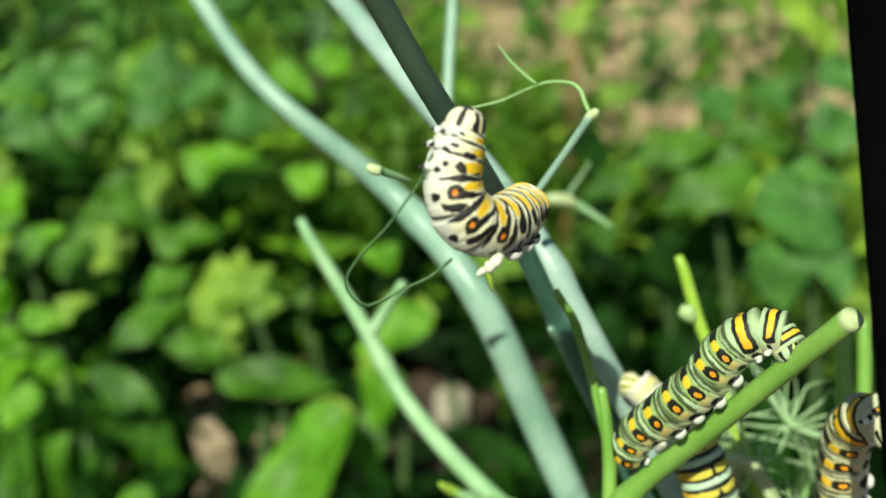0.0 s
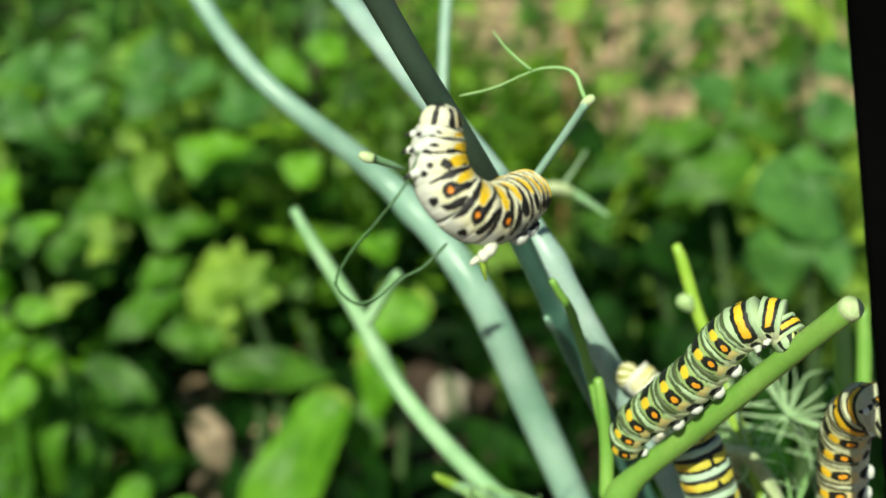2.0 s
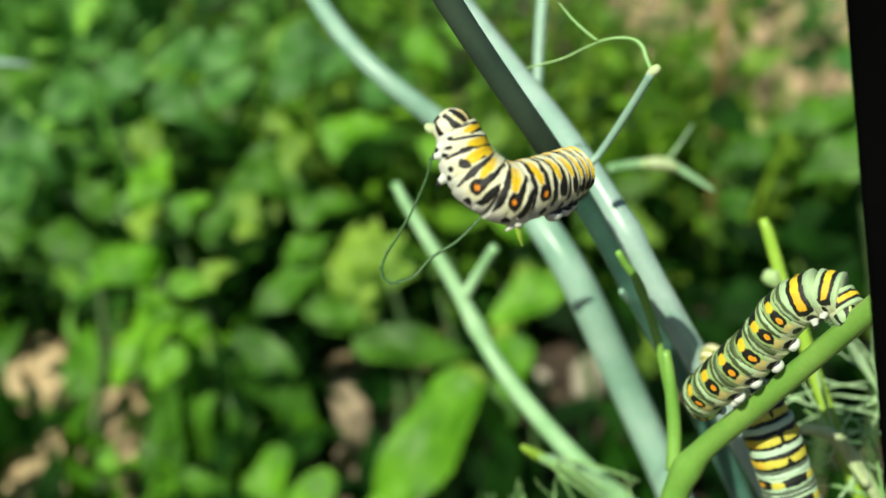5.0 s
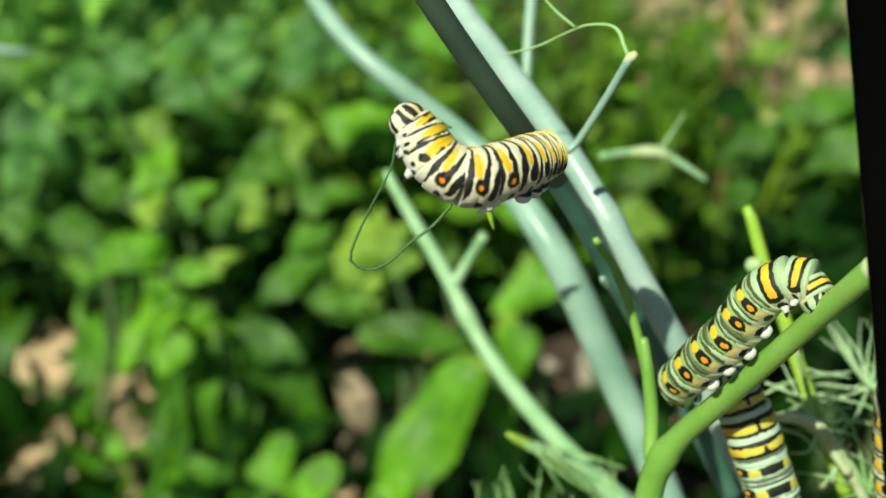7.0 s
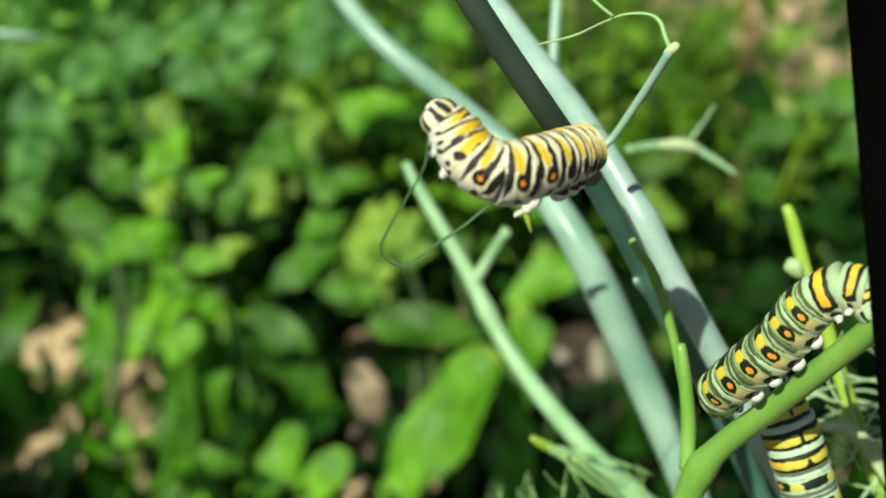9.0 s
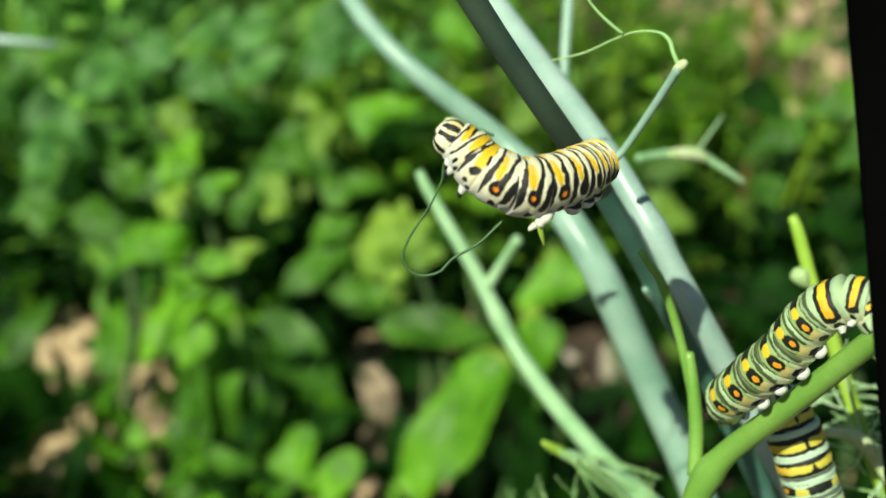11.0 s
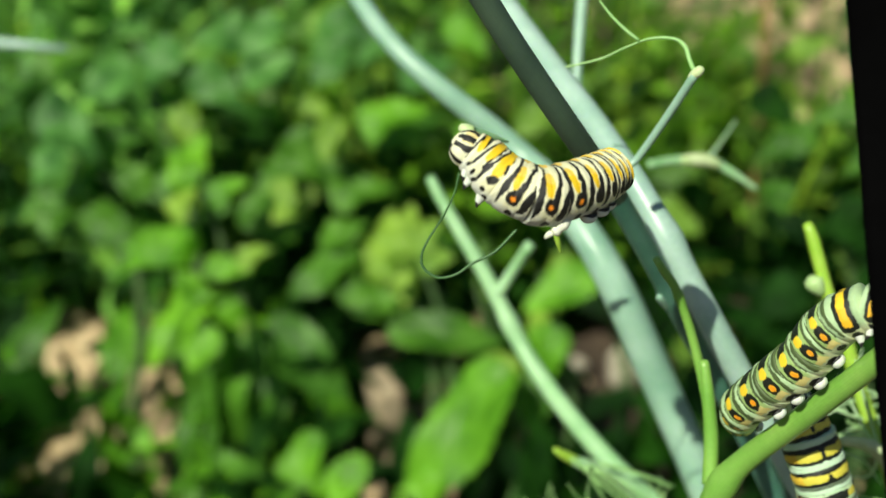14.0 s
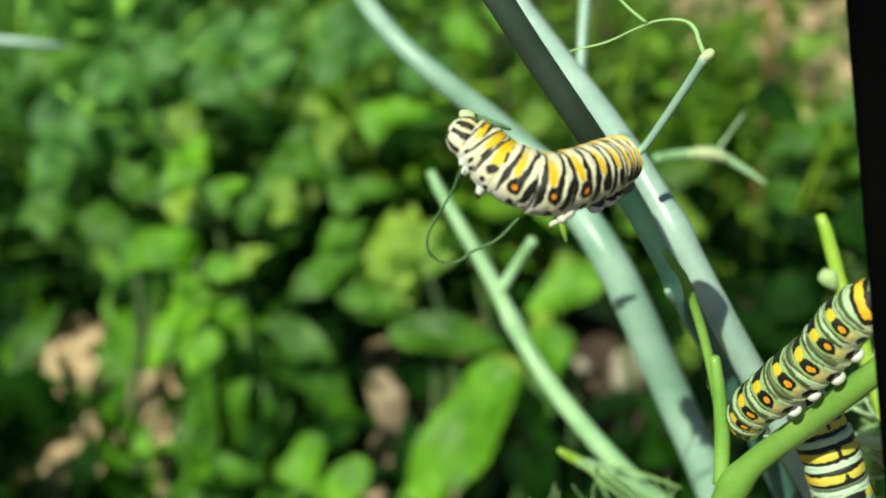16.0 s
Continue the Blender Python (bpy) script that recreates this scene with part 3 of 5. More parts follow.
def stone(at, size, seed):
    """A rough pale stone half sunk into the soil."""
    bm = bmesh.new()
    bmesh.ops.create_icosphere(bm, subdivisions=3, radius=1.0)
    for v in bm.verts:
        k = 1 + 0.28 * noise.noise(v.co * 1.3 + Vector((seed, 0, 0))) + 0.08 * noise.noise(v.co * 4)
        v.co = Vector((v.co.x * size[0] * k, v.co.y * size[1] * k, v.co.z * size[2] * k))
    me = bpy.data.meshes.new("stone")
    bm.to_mesh(me)
    bm.free()
    me.materials.append(STONE)
    me.polygons.foreach_set("use_smooth", np.ones(len(me.polygons), dtype=bool))
    ob = new("stone", me)
    ob.location = at
    tagged(ob, "rough pale grey-brown stone lying on dark soil", "stone", "stones in the bed")


stone((0.009, 1.079, 0.018), (0.022, 0.02, 0.03), 1.0)
stone((-0.047, 1.090, 0.008), (0.012, 0.012, 0.012), 4.0)



def leaning_stalk():
    """A blurred pale stalk that leans in from beside the bed."""
    ob = base_empty("leaning_stalk", (-0.5095, 0.5985, 0.0), "pale blue-green stalk arching in from beside the bed", "stalk")
    child("stem", stalk_mesh("stem", [(0.2244, -0.0495, 0.5529, 0.0016), (0.1920, -0.0534, 0.5576, 0.0026), (0.1343, -0.0427, 0.5560, 0.0030), (0.0500, -0.0300, 0.5244, 0.0034), (0.0100, 0.0000, 0.2000, 0.0042), (0.0000, 0.0000, 0.0000, 0.0050)], PALE, 40, 12, (0.25,)), ob)


leaning_stalk()


# ---- the fennel plant ----
FOOT = (0.039, 0.267, 0.0)
fennel = base_empty("fennel_plant", FOOT, "pale blue-green fennel plant with nibbled stalks and threadlike leaves", "plant")
child("stalk", stalk_mesh("stalk", [(-0.0901, 0.3783, 0.6511, 0.00320), (-0.0770, 0.3665, 0.6352, 0.00316), (-0.0647, 0.3529, 0.6202, 0.00321), (-0.0545, 0.3441, 0.6131, 0.00325), (-0.0442, 0.3385, 0.6060, 0.00332), (-0.0333, 0.3380, 0.5977, 0.00353), (-0.0157, 0.3395, 0.5820, 0.00408), (-0.0028, 0.3243, 0.5731, 0.00460), (0.0116, 0.3070, 0.5620, 0.00524), (0.0198, 0.3040, 0.5437, 0.00549), (0.0277, 0.3033, 0.5234, 0.00562), (0.0365, 0.2990, 0.5047, 0.00550), (0.0433, 0.2945, 0.4902, 0.00534), (0.0571, 0.2790, 0.4569, 0.00553)], GLAUCOUS, 90, 20, (0.45,), FOOT), fennel, "thick pale blue-green stalk")
# upper length, darkened by colour to stand for shade
child("stalk", stalk_mesh("stalk", [(-0.0161, 0.2121, 0.6803, 0.00254), (-0.0112, 0.2151, 0.6702, 0.00262), (-0.0036, 0.2181, 0.6554, 0.00256), (0.0044, 0.2205, 0.6414, 0.00260), (0.0133, 0.2305, 0.6227, 0.00266), (0.0177, 0.2385, 0.6114, 0.00252)], DULL, 60, 20, (), FOOT), fennel, "dark grey-green stalk with shade put into its colour")
# same stalk further down, in the lighter tone of its lit part
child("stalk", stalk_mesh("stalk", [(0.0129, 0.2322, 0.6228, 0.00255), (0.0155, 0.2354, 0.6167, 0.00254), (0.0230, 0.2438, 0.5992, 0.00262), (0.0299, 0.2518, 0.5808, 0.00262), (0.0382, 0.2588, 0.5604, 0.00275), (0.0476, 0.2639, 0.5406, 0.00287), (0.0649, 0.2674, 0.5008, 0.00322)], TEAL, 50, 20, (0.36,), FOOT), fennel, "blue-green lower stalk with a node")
child("nub", stalk_mesh("nub", [(0.0293, 0.2504, 0.5779, 0.00080), (0.0279, 0.2485, 0.5809, 0.00101), (0.0271, 0.2471, 0.5827, 0.00064)], GLAUCOUS, 8, 20, (), FOOT), fennel)
child("stalk", stalk_mesh("stalk", [(-0.0432, 0.3562, 0.6558, 0.00372), (-0.0280, 0.3368, 0.6425, 0.00359), (-0.0137, 0.3144, 0.6322, 0.00367), (-0.0029, 0.2964, 0.6245, 0.00368), (0.0073, 0.2811, 0.6177, 0.00362), (0.0170, 0.2667, 0.6106, 0.00350), (0.0240, 0.2596, 0.6023, 0.00339), (0.0316, 0.2510, 0.5909, 0.00328), (0.0361, 0.2491, 0.5822, 0.00331), (0.0466, 0.2487, 0.5623, 0.00340), (0.0584, 0.2472, 0.5402, 0.00349), (0.0727, 0.2455, 0.5129, 0.00361)], PALE, 80, 20, (0.60,), FOOT), fennel, "pale glaucous stalk with a node")
child("stalk", stalk_mesh("stalk", [(0.0037, 0.3758, 0.6504, 0.00187), (0.0031, 0.3687, 0.6352, 0.00187), (0.0021, 0.3585, 0.6228, 0.00176), (0.0016, 0.3481, 0.6098, 0.00165), (0.0014, 0.3389, 0.5948, 0.00146)], GLAUCOUS, 24, 20, (), FOOT), fennel)
child("branch", stalk_mesh("branch", [(-0.0494, 0.3533, 0.5666, 0.00166), (-0.0431, 0.3476, 0.5568, 0.00233), (-0.0344, 0.3419, 0.5445, 0.00253), (-0.0247, 0.3340, 0.5323, 0.00271), (-0.0199, 0.3287, 0.5209, 0.00290), (-0.0092, 0.3188, 0.5092, 0.00306), (0.0041, 0.3024, 0.5024, 0.00315), (0.0184, 0.2880, 0.4953, 0.00324), (0.0371, 0.2725, 0.4880, 0.00349)], BRANCH, 60, 20, (0.39,), FOOT), fennel, "slender light green side branch")
child("branch", stalk_mesh("branch", [(-0.0247, 0.3340, 0.5323, 0.00213), (-0.0191, 0.3350, 0.5416, 0.00192), (-0.0132, 0.3332, 0.5519, 0.00189)], BRANCH, 14, 20, (), FOOT), fennel)
child("twig", stalk_mesh("twig", [(0.0190, 0.2418, 0.6186, 0.00086), (0.0217, 0.2429, 0.6210, 0.00086), (0.0277, 0.2411, 0.6314, 0.00091), (0.0329, 0.2382, 0.6416, 0.00095)], GLAUCOUS, 20, 20, (), FOOT), fennel)
child("twig", stalk_mesh("twig", [(0.0320, 0.2388, 0.6406, 0.00076), (0.0331, 0.2383, 0.6418, 0.00113), (0.0338, 0.2381, 0.6425, 0.00107), (0.0343, 0.2383, 0.6431, 0.00069)], CUT, 8, 20, (), FOOT), fennel, "pale cut tip")
child("tendril", stalk_mesh("tendril", [(0.0329, 0.2383, 0.6418, 0.00057), (0.0316, 0.2396, 0.6446, 0.00050), (0.0308, 0.2416, 0.6465, 0.00051), (0.0285, 0.2433, 0.6478, 0.00038), (0.0235, 0.2443, 0.6476, 0.00029), (0.0185, 0.2445, 0.6457, 0.00022), (0.0128, 0.2444, 0.6431, 0.00026), (0.0052, 0.2446, 0.6412, 0.00019)], FROND, 40, 8, (), FOOT), fennel)
child("tendril", stalk_mesh("tendril", [(0.0210, 0.2442, 0.6473, 0.00038), (0.0184, 0.2450, 0.6492, 0.00038), (0.0153, 0.2463, 0.6519, 0.00032), (0.0125, 0.2478, 0.6551, 0.00019)], FROND, 20, 8, (), FOOT), fennel)
child("twig", stalk_mesh("twig", [(0.0245, 0.3693, 0.5654, 0.00152), (0.0330, 0.3745, 0.5648, 0.00164), (0.0448, 0.3802, 0.5629, 0.00177), (0.0531, 0.3785, 0.5591, 0.00125), (0.0620, 0.3760, 0.5538, 0.00062)], BRANCH, 30, 20, (0.55,), FOOT), fennel)
child("tendril", stalk_mesh("tendril", [(0.0448, 0.3802, 0.5629, 0.00062), (0.0500, 0.3834, 0.5696, 0.00042), (0.0542, 0.3862, 0.5756, 0.00031)], BRANCH, 10, 8, (), FOOT), fennel)
child("twig", stalk_mesh("twig", [(-0.0073, 0.2391, 0.6257, 0.00030), (-0.0101, 0.2362, 0.6279, 0.00080), (-0.0146, 0.2322, 0.6312, 0.00100)], BRANCH, 14, 20, (), FOOT), fennel)
child("twig", stalk_mesh("twig", [(-0.0138, 0.2316, 0.6311, 0.00113), (-0.0154, 0.2318, 0.6315, 0.00126), (-0.0168, 0.2320, 0.6320, 0.00075)], CUT, 8, 20, (), FOOT), fennel, "pale cut tip")
child("stalk", stalk_mesh("stalk", [(0.0381, 0.2067, 0.5291, 0.00339), (0.0382, 0.2086, 0.5427, 0.00334), (0.0389, 0.2107, 0.5518, 0.00318), (0.0416, 0.2113, 0.5579, 0.00276), (0.0489, 0.2075, 0.5688, 0.00255), (0.0576, 0.1997, 0.5851, 0.00241), (0.0662, 0.1920, 0.6017, 0.00227), (0.0721, 0.1848, 0.6147, 0.00220), (0.0756, 0.1821, 0.6207, 0.00231)], GREEN, 60, 20, (0.27,), FOOT), fennel, "fresh green stalk with a cut end")
child("stalk_end", stalk_mesh("stalk_end", [(0.0749, 0.1826, 0.6195, 0.00211), (0.0754, 0.1820, 0.6205, 0.00241), (0.0757, 0.1814, 0.6215, 0.00219)], CUT, 6, 20, (), FOOT), fennel)
child("twig", stalk_mesh("twig", [(0.0390, 0.2120, 0.5547, 0.00172), (0.0391, 0.2163, 0.5640, 0.00166), (0.0382, 0.2192, 0.5726, 0.00145), (0.0372, 0.2223, 0.5792, 0.00119), (0.0369, 0.2228, 0.5803, 0.00106)], GREEN, 24, 20, (), FOOT), fennel)
child("twig", stalk_mesh("twig", [(0.0385, 0.2201, 0.5674, 0.00094), (0.0366, 0.2261, 0.5755, 0.00108), (0.0337, 0.2287, 0.5857, 0.00107), (0.0303, 0.2288, 0.5954, 0.00099), (0.0279, 0.2284, 0.5994, 0.00098), (0.0259, 0.2280, 0.6031, 0.00078)], GREEN, 30, 20, (0.72,), FOOT), fennel)
child("twig", stalk_mesh("twig", [(0.0643, 0.2756, 0.5893, 0.00124), (0.0657, 0.2742, 0.5862, 0.00162), (0.0677, 0.2712, 0.5800, 0.00170), (0.0703, 0.2676, 0.5722, 0.00170), (0.0743, 0.2634, 0.5631, 0.00193), (0.0790, 0.2582, 0.5496, 0.00194), (0.0849, 0.2515, 0.5353, 0.00201), (0.0918, 0.2481, 0.5185, 0.00204)], LIME, 40, 20, (), FOOT), fennel)
child("bud", stalk_mesh("bud", [(0.0655, 0.2686, 0.5778, 0.00092), (0.0660, 0.2681, 0.5767, 0.00230), (0.0669, 0.2675, 0.5755, 0.00215), (0.0683, 0.2672, 0.5737, 0.00108)], BUD, 12, 20, (), FOOT), fennel, "round pale green bud")
child("twig", stalk_mesh("twig", [(0.1108, 0.2719, 0.5695, 0.00204), (0.1112, 0.2673, 0.5596, 0.00235), (0.1118, 0.2613, 0.5469, 0.00235)], GREEN, 14, 20, (), FOOT), fennel)
child("twig", stalk_mesh("twig", [(0.1186, 0.2769, 0.5686, 0.00175), (0.1190, 0.2722, 0.5585, 0.00207), (0.1186, 0.2655, 0.5441, 0.00207)], GREEN, 14, 20, (), FOOT), fennel)
child("shoot_tip", stalk_mesh("shoot_tip", [(-0.0010, 0.2730, 0.5152, 0.00068), (0.0012, 0.2741, 0.5128, 0.00136), (0.0041, 0.2752, 0.5103, 0.00154), (0.0061, 0.2756, 0.5090, 0.00103)], LIME, 10, 20, (), FOOT), fennel)
child("shoot", stalk_mesh("shoot", [(0.0041, 0.2751, 0.5101, 0.00137), (0.0058, 0.2756, 0.5090, 0.00154), (0.0074, 0.2763, 0.5079, 0.00155), (0.0132, 0.2798, 0.5037, 0.00157), (0.0261, 0.2805, 0.4934, 0.00230), (0.0384, 0.2770, 0.4859, 0.00266)], BRANCH, 30, 20, (0.1,), FOOT), fennel)


def frond(root, way, reach, count, seed, spread=0.8, thick=0.0006):
    """Threadlike fennel leaf: fine curved needles that branch from a short rib."""
    rng = np.random.default_rng(seed)
    root, way = np.array(root, float), np.array(way, float)
    way = way / np.linalg.norm(way)
    pieces = []
    tip = root + way * reach
    pieces.append(tube(np.c_[glide([root, (root + tip) / 2 + rng.normal(0, 0.06 * reach, 3), tip], 14), np.linspace(thick * 2.2, thick, 14)], 7))
    for k in range(count):
        s = rng.uniform(0.05, 0.95)
        a = root + (tip - root) * s
        d = way + rng.normal(0, spread, 3)
        d /= np.linalg.norm(d)
        l = reach * rng.uniform(0.35, 0.8)
        c = a + d * l
        m = (a + c) / 2 + rng.normal(0, 0.05 * l, 3)
        pieces.append(tube(np.c_[glide([a, m, c], 9), np.linspace(thick * 1.2, thick * 0.55, 9)], 6))
        if rng.random() < 0.6:
            e = d + rng.normal(0, 0.6, 3)
            e /= np.linalg.norm(e)
            q = m + e * l * 0.5
            pieces.append(tube(np.c_[glide([m, (m + q) / 2 + rng.normal(0, 0.06 * l, 3), q], 7), np.linspace(thick, thick * 0.5, 7)], 6))
    v, f, u = join(pieces)
    v = [np.asarray(p) - np.asarray(FOOT) for p in v]
    child("frond", finish("frond", v, f, FROND, u), fennel, "threadlike feathery leaf")


for k in range(8):
    # low tuft in front of the side branch
    x = -0.010 + 0.0060 * k
    frond((x, 0.2545 + 0.0012 * (k % 3), 0.4830), (0.10 * math.sin(2.3 * k), 0.28, 1.0), 0.017 + 0.003 * ((k * 5) % 4), 3, 1 + k, 0.16, 0.00020)


def hairs(root, count, seed, reach, material):
    """Long single leaf threads that spray from one point of a stalk and sag."""
    rng = np.random.default_rng(seed)
    root = np.array(root, float)
    for k in range(count):
        d = rng.normal(0, 1, 3) * (1.0, 0.45, 0.8) + (0.1, 0.2, 0.25)
        d /= np.linalg.norm(d)
        l = reach * rng.uniform(0.6, 1.15)
        mid = root + d * l * 0.55 + rng.normal(0, 0.08 * l, 3)
        tip = root + d * l + rng.normal(0, 0.14 * l, 3) - (0, 0, 0.10 * l)
        r = rng.uniform(0.00016, 0.00030)
        child("strand", stalk_mesh("strand", [(*root, 1.7 * r), (*mid, 1.2 * r), (*tip, 0.6 * r)], material, 16, 7, (), FOOT), fennel)


hairs((0.0986, 0.2667, 0.5396), 16, 61, 0.030, STRAND)
hairs((0.0960, 0.2440, 0.5230), 14, 62, 0.028, FROND)
hairs((0.0820, 0.2440, 0.5420), 9, 63, 0.024, STRAND)
child("twig", stalk_mesh("twig", [(0.0711, 0.2447, 0.5445, 0.00075), (0.0748, 0.2422, 0.5461, 0.00119), (0.0802, 0.2408, 0.5456, 0.00163), (0.0869, 0.2431, 0.5363, 0.00151), (0.0955, 0.2434, 0.5202, 0.00139), (0.1011, 0.2427, 0.5069, 0.00141)], CUT, 24, 20, (0.4,), FOOT), fennel)
child("strand", stalk_mesh("strand", [(0.0986, 0.2667, 0.5396, 0.00040), (0.0969, 0.2707, 0.5410, 0.00035), (0.0959, 0.2751, 0.5433, 0.00030), (0.0948, 0.2801, 0.5469, 0.00020)], STRAND, 16, 8, (), FOOT), fennel)
child("strand", stalk_mesh("strand", [(0.0986, 0.2667, 0.5396, 0.00040), (0.1049, 0.2711, 0.5418, 0.00035), (0.1103, 0.2751, 0.5433, 0.00030), (0.1138, 0.2791, 0.5448, 0.00020)], STRAND, 16, 8, (), FOOT), fennel)
child("strand", stalk_mesh("strand", [(0.0986, 0.2667, 0.5396, 0.00040), (0.0927, 0.2693, 0.5380, 0.00035), (0.0882, 0.2721, 0.5369, 0.00030), (0.0837, 0.2744, 0.5346, 0.00020)], STRAND, 16, 8, (), FOOT), fennel)
child("strand", stalk_mesh("strand", [(0.0986, 0.2667, 0.5396, 0.00040), (0.0911, 0.2680, 0.5351, 0.00035), (0.0821, 0.2696, 0.5314, 0.00030), (0.0754, 0.2703, 0.5260, 0.00020)], STRAND, 16, 8, (), FOOT), fennel)
child("strand", stalk_mesh("strand", [(0.0986, 0.2667, 0.5396, 0.00040), (0.1041, 0.2671, 0.5331, 0.00035), (0.1075, 0.2655, 0.5226, 0.00030), (0.1105, 0.2633, 0.5109, 0.00020)], STRAND, 16, 8, (), FOOT), fennel)
child("strand", stalk_mesh("strand", [(0.0986, 0.2667, 0.5396, 0.00040), (0.1057, 0.2689, 0.5371, 0.00035), (0.1126, 0.2707, 0.5339, 0.00030), (0.1192, 0.2738, 0.5334, 0.00020)], STRAND, 16, 8, (), FOOT), fennel)
child("strand", stalk_mesh("strand", [(0.0886, 0.2629, 0.5313, 0.00040), (0.0976, 0.2653, 0.5295, 0.00035), (0.1067, 0.2670, 0.5259, 0.00030), (0.1143, 0.2688, 0.5226, 0.00020)], STRAND, 16, 8, (), FOOT), fennel)
child("strand", stalk_mesh("strand", [(0.0854, 0.2659, 0.5378, 0.00040), (0.0976, 0.2674, 0.5339, 0.00035), (0.1083, 0.2685, 0.5292, 0.00030), (0.1159, 0.2710, 0.5274, 0.00020)], STRAND, 16, 8, (), FOOT), fennel)
child("strand", stalk_mesh("strand", [(0.0986, 0.2667, 0.5396, 0.00040), (0.1024, 0.2722, 0.5442, 0.00035), (0.1059, 0.2768, 0.5470, 0.00030), (0.1134, 0.2801, 0.5469, 0.00020)], STRAND, 16, 8, (), FOOT), fennel)
child("strand", stalk_mesh("strand", [(0.1106, 0.2714, 0.5496, 0.00040), (0.1135, 0.2722, 0.5442, 0.00035), (0.1132, 0.2720, 0.5366, 0.00030), (0.1093, 0.2710, 0.5274, 0.00020)], STRAND, 16, 8, (), FOOT), fennel)
child("strand", stalk_mesh("strand", [(0.0986, 0.2667, 0.5396, 0.00040), (0.0963, 0.2660, 0.5310, 0.00035), (0.0919, 0.2658, 0.5233, 0.00030), (0.0911, 0.2640, 0.5125, 0.00020)], STRAND, 16, 8, (), FOOT), fennel)
child("strand", stalk_mesh("strand", [(0.0742, 0.2666, 0.5393, 0.00040), (0.0846, 0.2705, 0.5405, 0.00035), (0.0952, 0.2737, 0.5403, 0.00030), (0.1060, 0.2780, 0.5424, 0.00020)], STRAND, 16, 8, (), FOOT), fennel)
child("twig", stalk_mesh("twig", [(0.0693, 0.2476, 0.5411, 0.00068), (0.0732, 0.2463, 0.5431, 0.00106), (0.0781, 0.2445, 0.5439, 0.00150), (0.0825, 0.2431, 0.5409, 0.00135), (0.0899, 0.2406, 0.5308, 0.00121)], CUT, 20, 20, (), FOOT), fennel)
child("strand", stalk_mesh("strand", [(0.0007, 0.2732, 0.5133, 0.00059), (0.0080, 0.2756, 0.5088, 0.00047), (0.0188, 0.2765, 0.5014, 0.00035), (0.0307, 0.2767, 0.4923, 0.00022)], FROND, 14, 8, (), FOOT), fennel)
child("strand", stalk_mesh("strand", [(0.0040, 0.2728, 0.5124, 0.00059), (0.0156, 0.2721, 0.5015, 0.00047), (0.0232, 0.2733, 0.4946, 0.00035)], FROND, 14, 8, (), FOOT), fennel)
child("strand", stalk_mesh("strand", [(0.0123, 0.2724, 0.5115, 0.00059), (0.0222, 0.2748, 0.5071, 0.00047), (0.0339, 0.2765, 0.5013, 0.00035)], FROND, 14, 8, (), FOOT), fennel)
child("strand", stalk_mesh("strand", [(0.0082, 0.2720, 0.5106, 0.00059), (0.0123, 0.2721, 0.5013, 0.00047), (0.0156, 0.2728, 0.4934, 0.00035)], FROND, 14, 8, (), FOOT), fennel)
child("strand", stalk_mesh("strand", [(0.0107, 0.2715, 0.5096, 0.00059), (0.0207, 0.2715, 0.5002, 0.00047), (0.0274, 0.2720, 0.4917, 0.00035)], FROND, 14, 8, (), FOOT), fennel)
child("strand", stalk_mesh("strand", [(0.0782, 0.2580, 0.5516, 0.00038), (0.0838, 0.2574, 0.5502, 0.00029), (0.0914, 0.2569, 0.5492, 0.00019)], STRAND, 12, 8, (), FOOT), fennel)
child("strand", stalk_mesh("strand", [(0.0699, 0.2560, 0.5474, 0.00038), (0.0798, 0.2546, 0.5444, 0.00029), (0.0917, 0.2550, 0.5452, 0.00019)], STRAND, 12, 8, (), FOOT), fennel)
child("strand", stalk_mesh("strand", [(0.0701, 0.2522, 0.5391, 0.00038), (0.0771, 0.2529, 0.5407, 0.00029), (0.0918, 0.2536, 0.5422, 0.00019)], STRAND, 12, 8, (), FOOT), fennel)
child("strand", stalk_mesh("strand", [(0.0873, 0.2452, 0.5242, 0.00038), (0.0892, 0.2477, 0.5295, 0.00029), (0.0920, 0.2496, 0.5336, 0.00019)], STRAND, 12, 8, (), FOOT), fennel)
child("strand", stalk_mesh("strand", [(0.0846, 0.2445, 0.5227, 0.00038), (0.0879, 0.2468, 0.5275, 0.00029), (0.0898, 0.2502, 0.5349, 0.00019)], STRAND, 12, 8, (), FOOT), fennel)
child("strand", stalk_mesh("strand", [(0.0730, 0.2511, 0.5368, 0.00038), (0.0801, 0.2500, 0.5345, 0.00029), (0.0844, 0.2476, 0.5293, 0.00019)], STRAND, 12, 8, (), FOOT), fennel)
child("strand", stalk_mesh("strand", [(0.0672, 0.2541, 0.5433, 0.00038), (0.0728, 0.2555, 0.5461, 0.00029), (0.0756, 0.2555, 0.5462, 0.00019)], STRAND, 12, 8, (), FOOT), fennel)
child("node", stalk_mesh("node", [(0.0360, 0.3741, 0.5652, 0.00143), (0.0403, 0.3765, 0.5644, 0.00227), (0.0446, 0.3783, 0.5634, 0.00228), (0.0489, 0.3786, 0.5617, 0.00135)], CUT, 12, 20, (), FOOT), fennel, "pale swollen node")


